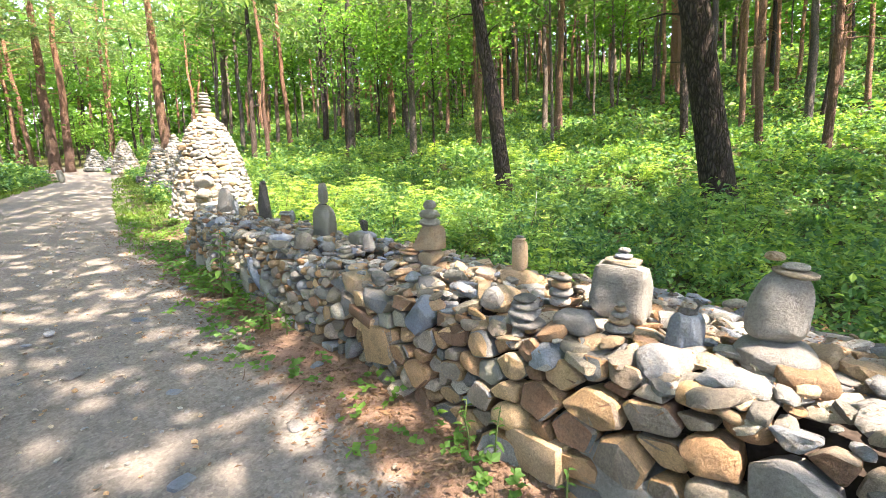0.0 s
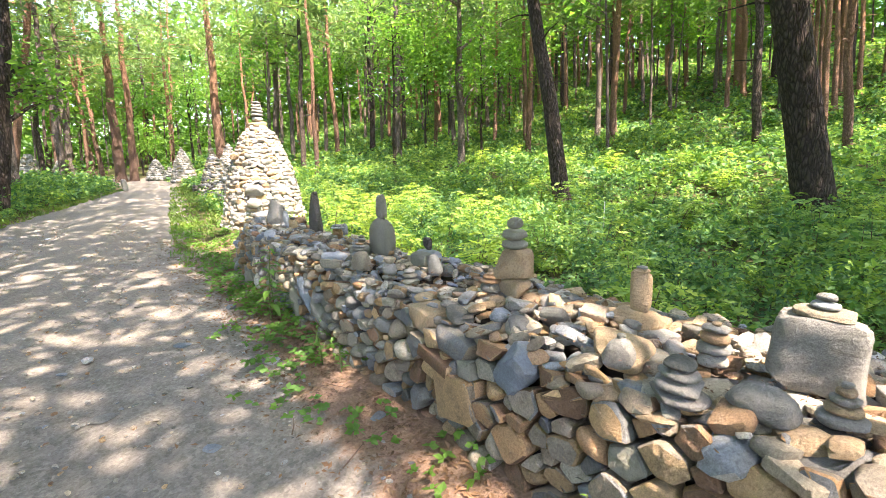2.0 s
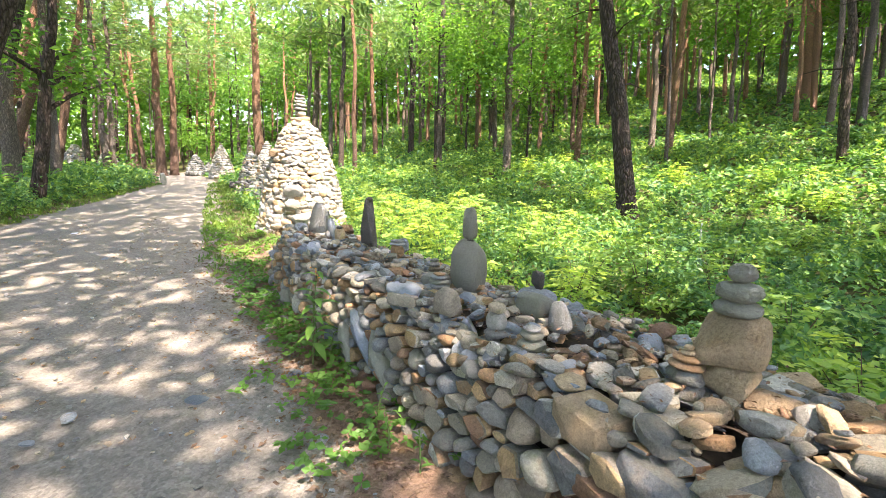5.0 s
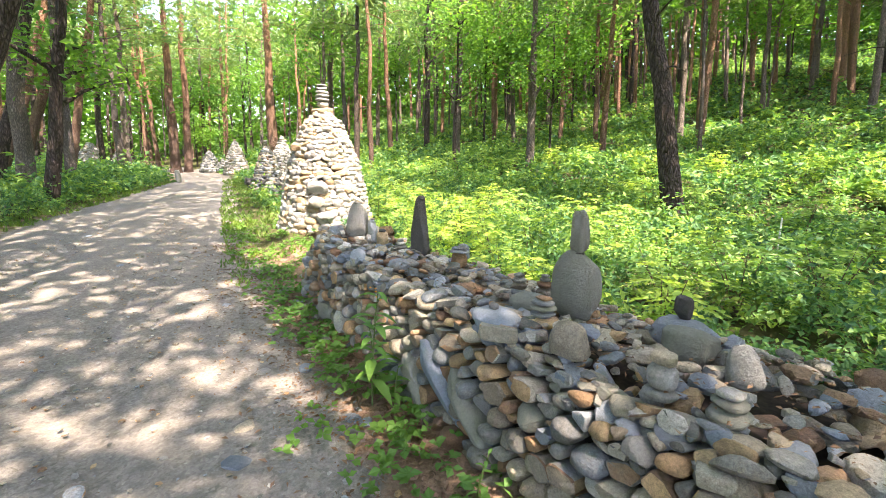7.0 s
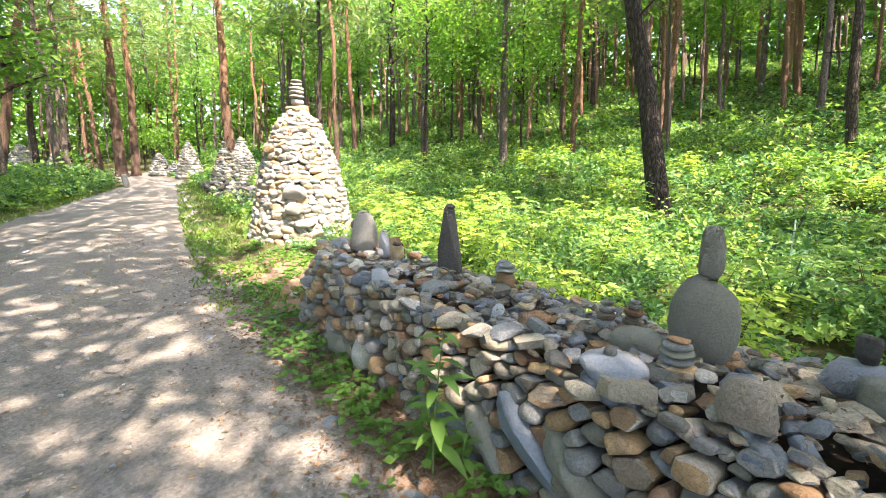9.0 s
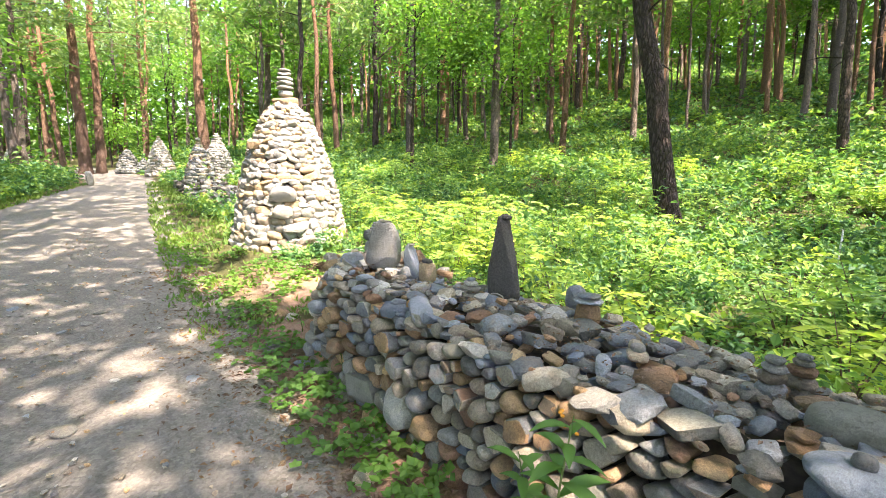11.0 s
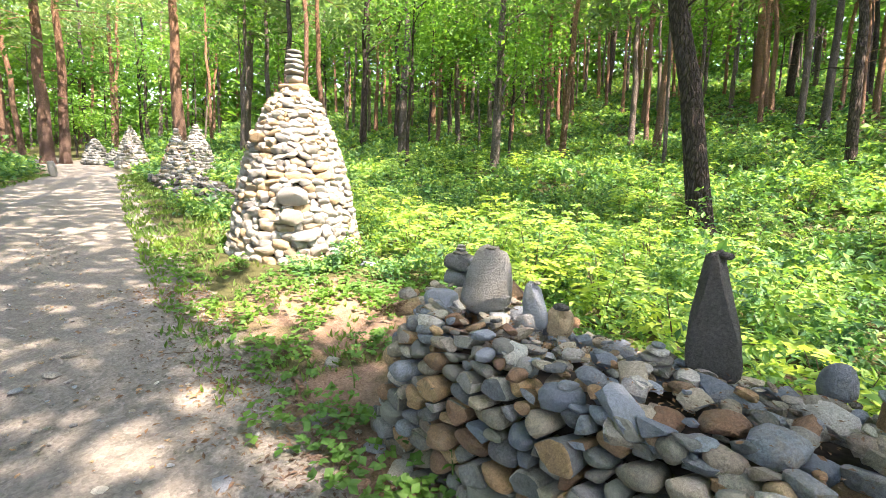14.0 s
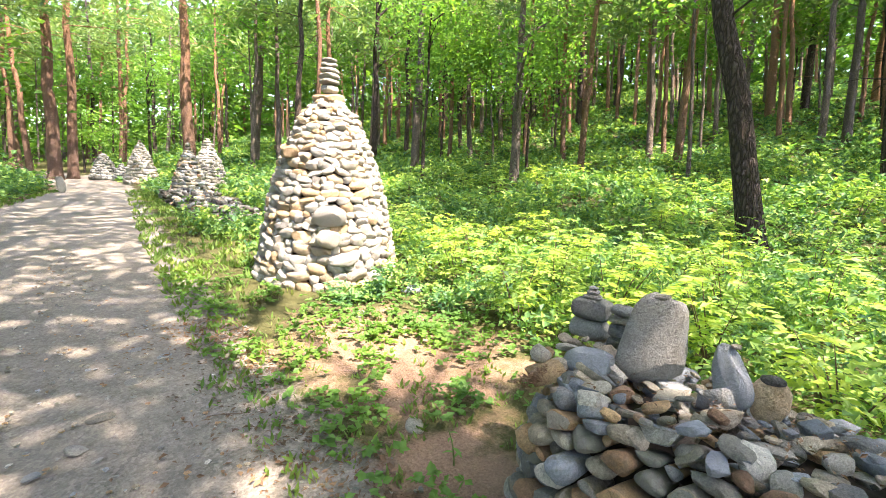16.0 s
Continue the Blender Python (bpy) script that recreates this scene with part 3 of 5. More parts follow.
stack("stone_stack", "small stack of cream and dark pebbles", 1.77, 0.78, [(0.075, 0.085, 0.022, DARK), (0.065, 0.075, 0.028, LIGHT), (0.05, 0.055, 0.02, TAN), (0.042, 0.045, 0.016, LIGHT), (0.03, 0.03, 0.015, TAN), (0.02, 0.02, 0.012, LIGHT)])
stack("round_stone", "speckled grey rounded stone lying on the wall", 1.66, 0.98, [(0.085, 0.12, 0.07, LIGHT, 2.5, 1)], category="stone")
stack("standing_stone", "large square grey block with flat stones on its top", 2.08, 0.95, [(0.10, 0.165, 0.175, LIGHT, 9, 3, 0.10), (0.08, 0.105, 0.022, GREY, 3, 1), (0.05, 0.05, 0.016, GREY), (0.03, 0.035, 0.018, LIGHT)], category="standing stone")
stack("stone_stack", "stack of flat rounded grey stones", 2.0, 1.31, [(0.06, 0.065, 0.035, GREY), (0.07, 0.075, 0.028, LIGHT), (0.06, 0.065, 0.028, GREY), (0.055, 0.06, 0.018, LIGHT), (0.02, 0.02, 0.01, TAN)])
stack("stone_stack", "low pile of flat light grey stones", 1.56, 1.24, [(0.10, 0.12, 0.028, LIGHT), (0.09, 0.09, 0.026, LIGHT), (0.07, 0.08, 0.022, LIGHT), (0.06, 0.06, 0.02, GREY)])
stack("standing_stone", "upright tan sandstone standing on a tan block", 2.13, 1.78, [(0.11, 0.14, 0.075, TAN, 4, 4), (0.045, 0.06, 0.12, TAN, 5, 7, 0.12), (0.035, 0.045, 0.012, TAN), (0.025, 0.03, 0.01, LIGHT)], base=0.69, category="standing stone")
stack("stone_block", "pale tan block set among the top stones", 1.72, 1.62, [(0.13, 0.15, 0.075, TAN, 4, 4, 0, 0, 0, 8)], base=0.68, category="stone")
stack("stone_stack", "furrowed brown boulder with three rounded stones on its top", 1.98, 2.65, [(0.09, 0.11, 0.09, TAN, 5, 4, -0.05), (0.11, 0.135, 0.11, TAN, 4.5, 5, 0.12), (0.075, 0.088, 0.036, OLIVE), (0.078, 0.085, 0.042, OLIVE), (0.055, 0.052, 0.04, OLIVE, 2.5, 1)], base=0.70)
stack("stone_stack", "leaning column of small grey pebbles", 1.86, 2.76, [(0.08, 0.085, 0.04, GREY), (0.075, 0.08, 0.038, GREY), (0.07, 0.075, 0.018, GREY), (0.05, 0.06, 0.014, BROWN), (0.03, 0.03, 0.012, TAN), (0.02, 0.02, 0.012, TAN)], base=0.68)
stack("pear_stone", "cream pear shaped stone with a pebble on its top", 1.64, 1.56, [(0.07, 0.075, 0.075, LIGHT, 2.4, 1, 0.45), (0.02, 0.02, 0.015, GREY)], category="stone")
stack("standing_stone", "short dark stone on a triangular grey rock", 2.08, 3.95, [(0.10, 0.14, 0.075, SLATE, 3.6, 4, 0.3), (0.035, 0.042, 0.065, DARK, 4, 4)], category="standing stone")
stack("standing_stone", "pale grey pointed rock leaning on the wall top", 1.90, 3.55, [(0.05, 0.075, 0.095, LIGHT, 3, 4, 0.5, 0, 0, -10)], category="standing stone")
stack("stone_stack", "round grey stone balanced on flat stones", 1.52, 3.66, [(0.06, 0.065, 0.022, LIGHT), (0.055, 0.058, 0.055, LIGHT, 2.4, 1), (0.045, 0.05, 0.028, GREY)])
stack("stone_stack", "three flat greenish stones stacked", 1.58, 3.43, [(0.07, 0.075, 0.03, OLIVE), (0.055, 0.06, 0.022, OLIVE), (0.04, 0.045, 0.016, LIGHT)])
stack("stone_block", "dark green grey squared block", 1.95, 3.82, [(0.09, 0.12, 0.085, OLIVE, 4.5, 4)], category="stone")
stack("stone_stack", "stack of flat pale pebbles on a brown stone", 1.60, 4.45, [(0.075, 0.085, 0.04, BROWN, 3.5, 3), (0.062, 0.068, 0.02, GREY), (0.066, 0.07, 0.018, OLIVE), (0.055, 0.06, 0.016, GREY), (0.04, 0.045, 0.01, GREY)])
stack("brown_rock", "pointed brown rock among grey stones", 1.47, 4.12, [(0.07, 0.10, 0.09, BROWN, 3.6, 5, 0.4)], category="stone")
stack("balanced_boulder", "smooth olive grey boulder with a tall stone head on top", 1.87, 4.48, [(0.115, 0.152, 0.215, OLIVE, 2.35, 1, 0.12), (0.03, 0.035, 0.008, DARK), (0.052, 0.058, 0.122, OLIVE, 2.9, 1, 0.28)], base=0.71, category="balanced boulder")
stack("flat_boulder", "large flat blue grey boulder with two pebbles on it", 1.40, 4.62, [(0.11, 0.15, 0.065, SLATE, 2.6, 1), (0.025, 0.03, 0.022, GREY, 2.6, 1, 0, 0, 0.02)], base=0.68, category="stone")
stack("veined_boulder", "pale greenish boulder with a light vein", 1.73, 4.72, [(0.10, 0.13, 0.085, OLIVE, 2.5, 2)], base=0.67, category="stone")
stack("stone_stack", "four grey pebbles in a small column", 1.87, 5.0, [(0.05, 0.055, 0.03, GREY), (0.045, 0.05, 0.027, BROWN), (0.042, 0.045, 0.02, LIGHT), (0.035, 0.035, 0.016, GREY)])
stack("stone_stack", "small brown and grey pebble column", 2.06, 4.95, [(0.055, 0.06, 0.03, BROWN), (0.05, 0.055, 0.025, BROWN), (0.035, 0.04, 0.015, GREY), (0.025, 0.03, 0.012, LIGHT)])
stack("stone_stack", "brown stump of rock with flat stones on it", 1.95, 5.93, [(0.06, 0.065, 0.07, BROWN, 4, 4), (0.075, 0.08, 0.018, GREY), (0.06, 0.065, 0.014, GREY)])
stack("standing_stone", "small dark rounded standing stone", 2.12, 6.14, [(0.05, 0.07, 0.085, SLATE, 2.6, 2, 0.25)], category="standing stone")
stack("stone_stack", "pair of grey pebbles on a flat stone", 1.74, 5.5, [(0.05, 0.055, 0.025, GREY), (0.03, 0.035, 0.02, LIGHT)])
stack("standing_stone", "tall dark pointed standing stone with a pebble on its tip", 1.89, 6.56, [(0.075, 0.112, 0.30, DARK, 5.5, 7, 0.42, 0, 0, -6, 0), (0.03, 0.035, 0.018, DARK)], base=0.70, category="standing stone")
stack("stone_stack", "flat grey stones in a low pile", 1.74, 6.72, [(0.07, 0.08, 0.025, GREY), (0.06, 0.07, 0.022, GREY), (0.045, 0.05, 0.018, GREY), (0.03, 0.03, 0.012, GREY)])
stack("standing_stone", "broad light grey slab standing on the wall", 1.63, 7.70, [(0.075, 0.148, 0.225, LIGHT, 3.6, 9, 0.3, 0, 0, 8), (0.04, 0.045, 0.014, GREY)], base=0.70, category="standing stone", turn=8)
stack("standing_stone", "narrow leaning grey slate with a chip on its tip", 1.70, 7.40, [(0.04, 0.075, 0.14, SLATE, 3, 4, 0.4, 0, 0, -12), (0.02, 0.02, 0.01, GREY)], category="standing stone")
stack("standing_stone", "tan square rock with a dark pebble on top", 1.76, 7.27, [(0.05, 0.07, 0.09, TAN, 4, 3), (0.035, 0.045, 0.018, DARK)], base=0.68, category="standing stone")
stack("stone_stack", "stack of dark blocks with pebbles on top", 1.77, 8.12, [(0.085, 0.11, 0.055, DULL, 3.6, 4), (0.085, 0.105, 0.06, DULL, 3.6, 4), (0.045, 0.05, 0.014, DULL), (0.035, 0.035, 0.014, DULL), (0.025, 0.025, 0.01, DULL)], base=0.79)
stack("stone_stack", "narrow pile of dull brown stones", 1.74, 7.93, [(0.06, 0.065, 0.03, DULL), (0.055, 0.06, 0.04, GREY), (0.055, 0.062, 0.022, GREY), (0.055, 0.058, 0.03, BROWN)], base=0.79)
stack("flat_boulder", "long flat grey boulder at the end of the wall", 1.42, 7.9, [(0.085, 0.11, 0.06, SLATE, 3, 3, 0, 0, 0, -8)], base=0.74, category="stone")


# ---------------------------------------------------------------- cairns
def cairn(label, x, y, height, profile, mat, size, cap=(), keep=0, seed=1, other=None):
    """Rings of stones; profile gives the radius at shares of the height below the cap."""
    z0 = float(lie(x, y))
    ob = thing("cairn", (x, y, z0), label, "cairn", "cairns along the road")
    heap, r = Heap(ob), random.Random(seed)
    zs, rs = zip(*profile)
    z, kept = -0.03, 0
    while z < height:
        low = 1 - z / height
        h = size * r.uniform(0.8, 1.1) * (0.7 + 0.6 * low)
        rad = float(np.interp(z + h / 2, zs, rs))
        a, start = 0.0, r.uniform(0, 6)
        while a < 2 * math.pi:
            w = size * r.uniform(0.7, 2.4) * (0.75 + 0.55 * low)
            b = start + a + w / rad / 2
            hd = size * 0.8
            rr = rad - hd * 0.75 + r.uniform(-0.02, 0.02)
            px, py = rr * math.cos(b), rr * math.sin(b)
            zz = z + h / 2 + r.uniform(-0.03, 0.03)
            m = placed(px, py, zz, hd, w * 0.53, h * r.uniform(0.48, 0.72), r.uniform(-20, 20), r.uniform(-8, 8) + 12, math.degrees(b) + r.uniform(-10, 10))
            mm = mat if other is None or r.random() > 0.14 else other
            if py < 0.25 * rad and kept < keep:
                heap.stone(r.choice(ROUND + FLAT[:4]), m, mm)
                kept += 1
            else:
                heap.join(r.choice(LOWR), m, mm)
            a += w / rad * 0.96
        z += h * 0.88
    # inner body of the pile, its dark colour standing in for gap shade
    core = []
    n = 14
    for zz, rr in profile:
        core += [(max(0.02, rr - 0.13) * math.cos(2 * math.pi * i / n), max(0.02, rr - 0.13) * math.sin(2 * math.pi * i / n), zz) for i in range(n)]
    tri = []
    for k in range(len(profile) - 1):
        for i in range(n):
            j = (i + 1) % n
            tri += [(k * n + i, k * n + j, k * n + n + j), (k * n + i, k * n + n + j, k * n + n + i)]
    top = (len(profile) - 1) * n
    tri += [(top, top + i, top + i + 1) for i in range(1, n - 1)]
    part("core", mesh_of("core", core, tri, GAP_SHADE), ob)
    z = height + 0.01
    for hx, hz, m2, power in cap:
        me = own_stone(m2, power, 0.12, 2, 0, 3)
        part("cap_stone", me, ob, m=placed(r.uniform(-0.01, 0.01), r.uniform(-0.01, 0.01), z + hz, hx, hx * 0.9, hz, r.uniform(-4, 4), r.uniform(-4, 4), 20))
        z += hz * 1.9
    heap.close()
    return ob


PROFILE = [(0, 1.12), (0.5, 1.02), (0.95, 0.94), (1.4, 0.84), (1.85, 0.70), (2.3, 0.50), (2.5, 0.40), (2.62, 0.24)]
big_cairn = cairn("tall tapering cairn of pale sunlit river stones", CAIRN[0], CAIRN[1], 2.62, PROFILE, PALE, 0.115,
                  [(0.22, 0.085, TAN, 5), (0.13, 0.065, PALE, 2.6), (0.15, 0.045, PALE, 2.8), (0.145, 0.045, PALE, 2.8), (0.14, 0.045, PALE, 2.8), (0.12, 0.04, PALE, 2.8), (0.11, 0.03, PALE, 2.8)], 290, 11, TAN)
for dx, dy, z, hl, hh, mat in ((-0.40, -0.86, 1.02, 0.28, 0.17, PALE), (-0.44, -0.93, 0.70, 0.21, 0.15, PALE), (-0.28, -1.0, 0.42, 0.26, 0.09, PALE), (-0.68, -0.20, 1.88, 0.15, 0.10, TAN)):
    part("stone", ROUND[int(hl * 100) % 10], big_cairn, m=placed(dx, dy, z, 0.13, hl * 0.85, hh * 0.85, 0, 10, math.degrees(math.atan2(dy, dx))))
    ob = bpy.context.scene.collection.objects[-1]
    ob.material_slots[0].link = "OBJECT"
    ob.material_slots[0].material = mat


def scaled(h, rad):
    return [(0, rad), (0.35 * h, rad * 0.82), (0.7 * h, rad * 0.55), (h, rad * 0.2)]


cairn("slender pale cairn at the roadside", 3.6, 28.6, 1.95, scaled(1.95, 0.78), GREY, 0.15, [(0.12, 0.08, PALE, 3), (0.10, 0.09, PALE, 3)], 0, 21)
cairn("pale stone cairn behind a low wall", 4.7, 30.2, 2.15, scaled(2.15, 0.95), LIGHT, 0.15, [(0.24, 0.06, PALE, 4), (0.16, 0.06, PALE, 3), (0.1, 0.05, PALE, 3)], 0, 22)
cairn("bright pale cairn beside the road bend", 2.78, 36.8, 2.1, scaled(2.1, 0.85), PALE, 0.16, [(0.12, 0.07, PALE, 3), (0.08, 0.06, PALE, 3)], 0, 23)
cairn("dark mossy cairn at the road bend", 1.35, 41.0, 1.45, scaled(1.45, 0.78), DULL, 0.16, [(0.1, 0.05, DULL, 3)], 0, 24)
cairn("small low cairn beside a pale one", 2.1, 39.6, 0.9, scaled(0.9, 0.5), DULL, 0.14, (), 0, 25)
cairn("weathered cairn among the trees", -6.2, 44.0, 1.9, scaled(1.9, 1.1), PALE, 0.18, [(0.1, 0.06, PALE, 3)], 0, 26)
cairn("weathered squat cairn among the trees", -4.6, 46.5, 1.7, scaled(1.7, 0.9), PALE, 0.18, [(0.1, 0.06, PALE, 3)], 0, 27)


def second_wall():
    wall = thing("stone_wall", (3.2, 20.6, float(lie(3.2, 20.6))), "low tumbled dry stone wall of grey stones with weeds", "stone wall")
    heap, r = Heap(wall), random.Random(9)
    part("core", wall_core(lambda y: -0.85 + 0.02 * y, lambda y: 0.85, 0.3, 7.5, 0.32), wall)
    for y0 in np.arange(0, 7.6, 0.18):
        hill = 0.22 + 0.08 * math.sin(y0 * 2.8) + 0.2 * min(1, y0 / 3) + r.uniform(-0.07, 0.07)
        for x0 in np.arange(-0.75, 0.95, 0.19):
            if 0.3 < y0 and -0.6 < x0 < 0.8:
                zs = [hill]
            else:
                zs = np.arange(0.07, hill + 0.05, 0.13)
            for z in zs:
                a = r.uniform(0.09, 0.16)
                heap.join(r.choice(LOWB + LOWR), placed(x0 + 0.02 * y0 + r.uniform(-0.11, 0.11), y0 + r.uniform(-0.12, 0.12), z * r.uniform(0.75, 1.1), a, a * 0.8, a * r.uniform(0.4, 0.65), r.uniform(-16, 16), r.uniform(-16, 16), r.uniform(0, 360)),
                          GREY if r.random() < 0.3 else (DULL if r.random() < 0.6 else DARK))
    heap.close()


second_wall()
for x, y, hx, hz, tilt in ((-0.62, 31.4, 0.15, 0.36, -8), (-1.55, 32.3, 0.2, 0.2, 30)):
    ob = thing("marker_stone", (x, y, float(lie(x, y)) - 0.04), "upright grey slab stone at the road edge", "marker stone")
    part("stone", own_stone(LIGHT, 4, 0.12, 4, 0.1, 3), ob, m=placed(0, 0, hz, hx, 0.08, hz, 0, tilt, 15))


# ---------------------------------------------------------------- leaves
def leaf_arrays(base, az, tilt, length, width, fold=0.25):
    """Two triangles a leaf, folded along its midrib."""
    n = len(base)
    ca, sa, ct, st = np.cos(az), np.sin(az), np.cos(tilt), np.sin(tilt)
    d = np.stack([ca * ct, sa * ct, st], 1)
    s = np.stack([-sa, ca, np.zeros(n)], 1)
    roll = rng.normal(0, 0.45, n)
    up = np.cross(d, s)
    s2 = s * np.cos(roll)[:, None] + up * np.sin(roll)[:, None]
    up2 = np.cross(d, s2)
    mid = base + d * (length * 0.45)[:, None]
    lift = up2 * (width * fold)[:, None] * np.where(up2[:, 2:] > 0, 1, -1)
    co = np.stack([base, mid - s2 * (width / 2)[:, None] + lift, base + d * length[:, None], mid + s2 * (width / 2)[:, None] + lift], 1).reshape(-1, 3)
    o = np.arange(n) * 4
    tri = np.stack([o, o + 2, o + 1, o, o + 3, o + 2], 1).reshape(-1, 3)
    return co, tri


def join_arrays(sets):
    cos, tris, n = [], [], 0
    for co, tri in sets:
        cos.append(co)
        tris.append(tri + n)
        n += len(co)
    return np.concatenate(cos), np.concatenate(tris)


def from_walk(x, y):
    return np.hypot(x + 0.3, y - np.clip(y, -0.5, 7.0))


def growing(x, y):
    """Whether undergrowth grows at a place."""
    right = x > np.where(y < 8.6, wall_back(y) + 0.10, np.where(y < 11.6, 2.9 + 0.5 * lumps(x, y, 2.0), 2.0 + 0.45 * lumps(x, y, 1.9, 5)))
    right &= np.hypot(x - CAIRN[0], y - CAIRN[1]) > 1.22
    right &= ~((y > 19.6) & (y < 28.6) & (x > 2.0) & (x < 4.4))
    right &= ~((y > 20) & (x < road_right(y) + 0.6))
    left = x < road_left(y) - 0.35 + 0.2 * lumps(x, y, 1.5)
    return (right & (y > -12)) | left


def veg_height(x, y):
    h = 0.50 + 0.32 * lumps(x, y, 0.6, 1) + 0.30 * lumps(x, y, 1.7, 4)
    left = x < 0
    h = np.where(left, 0.25 + np.clip((road_left(y) - x) * 0.35, 0, 0.55) + 0.15 * lumps(x, y, 0.9, 3), h)
    glade = np.exp(-(((x - 11.5) / 3.5) ** 2 + ((y - 7.5) / 3.0) ** 2))
    return np.clip(h * (1 - 0.5 * glade), 0.12, 1.1)


def undergrowth(name, label, lo, hi, box, density, leaves, size, mat):
    x0, x1, y0, y1 = box
    n = int((x1 - x0) * (y1 - y0) * density)
    x, y = rng.uniform(x0, x1, n), rng.uniform(y0, y1, n)
    d = from_walk(x, y)
    clump = lumps(x, y, 5.0 - 3.0 * min(1, size * 3), 2)
    thin = np.clip(0.66 + 0.35 * lumps(x, y, 0.8, 7) + 0.8 * clump, 0.03, 1)
    ok = (d >= lo) & (d < hi) & growing(x, y) & (rng.random(n) < thin)
    x, y, clump = x[ok], y[ok], clump[ok]
    tall = np.where(rng.random(len(x)) < 0.06, 1.7, 1.0)
    h = veg_height(x, y) * rng.uniform(0.5, 1.2, len(x)) * tall * (0.85 + 0.4 * clump)
    k = leaves
    px, py, ph = np.repeat(x, k), np.repeat(y, k), np.repeat(h, k)
    f = np.sqrt(rng.random(len(px)))
    spread = size * rng.uniform(0.3, 2.0, len(px))
    az = rng.uniform(0, 2 * np.pi, len(px))
    leanx, leany = np.repeat(rng.normal(0, 0.25, len(x)), k), np.repeat(rng.normal(0, 0.25, len(x)), k)
    base = np.stack([px + leanx * f * ph + np.cos(az) * spread * 0.5, py + leany * f * ph + np.sin(az) * spread * 0.5, lie(px, py) + f * ph], 1)
    length = size * rng.uniform(0.6, 1.5, len(px))
    co, tri = leaf_arrays(base, az, rng.normal(-0.12, 0.55, len(px)), length, length * rng.uniform(0.4, 0.75, len(px)))
    tagged(new(name, mesh_of(name, co, tri, mat)), label, "undergrowth", kind="stuff")


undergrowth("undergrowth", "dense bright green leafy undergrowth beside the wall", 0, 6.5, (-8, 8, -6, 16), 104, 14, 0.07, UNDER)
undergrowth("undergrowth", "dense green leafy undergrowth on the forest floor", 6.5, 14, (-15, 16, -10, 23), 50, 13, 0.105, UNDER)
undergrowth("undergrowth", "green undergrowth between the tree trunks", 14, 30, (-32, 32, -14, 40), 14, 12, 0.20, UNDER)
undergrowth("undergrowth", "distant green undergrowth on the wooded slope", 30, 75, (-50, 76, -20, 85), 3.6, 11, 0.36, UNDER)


# ---------------------------------------------------------------- trees
def tube(points, radii, sides=8):
    pts = [Vector(p) for p in points]
    co, tri = [], []
    for i, p in enumerate(pts):
        d = (pts[min(i + 1, len(pts) - 1)] - pts[max(i - 1, 0)]).normalized()
        a = d.cross(Vector((0.3, 0.9, 0.1))).normalized()
        b = d.cross(a)
        for k in range(sides):
            t = 2 * math.pi * k / sides
            co.append(p + (a * math.cos(t) + b * math.sin(t)) * radii[i])
    for i in range(len(pts) - 1):
        for k in range(sides):
            u, v = i * sides + k, i * sides + (k + 1) % sides
            tri += [(u, u + sides, v), (v, u + sides, v + sides)]
    return np.array(co), np.array(tri)


def bent(base, top, n, r, wobble):
    base, top = Vector(base), Vector(top)
    out = []
    for i in range(n + 1):
        f = i / n
        w = wobble * math.sin(f * math.pi) * (top - base).length
        out.append(base.lerp(top, f) + Vector((r.uniform(-1, 1), r.uniform(-1, 1), 0)) * w * 0.25)
    return out


def in_glade(x, y, z):
    """Whether a leaf here would shade one of the sunlit glades."""
    gx_, gy_ = x - TO_SUN.x / TO_SUN.z * z, y - TO_SUN.y / TO_SUN.z * z
    lift = 1.5
    hx, hy = gx_ + TO_SUN.x / TO_SUN.z * lift, gy_ + TO_SUN.y / TO_SUN.z * lift
    lit = np.hypot((hx - CAIRN[0]) / 1.8, (hy - CAIRN[1]) / 2.2) < 1
    lit |= np.hypot((gx_ - 2.2) / 1.6, (gy_ - 10.6) / 1.7) < 1
    lit |= np.hypot((gx_ - 5.6) / 2.6, (gy_ - 10.0) / 4.8) < 1
    lit |= np.hypot((gx_ - 2.15) / 0.85, (gy_ - 0.9) / 2.4) < 1
    lit |= np.hypot((gx_ - 15.5) / 3.0, (gy_ - 7.6) / 1.6) < 1
    lit |= np.hypot((gx_ - 14.0) / 3.0, (gy_ - 1.0) / 2.5) < 1
    lit &= ~((lumps(gx_, gy_, 1.3, 9) > 0.22) & (gx_ > 3.6))
    return lit


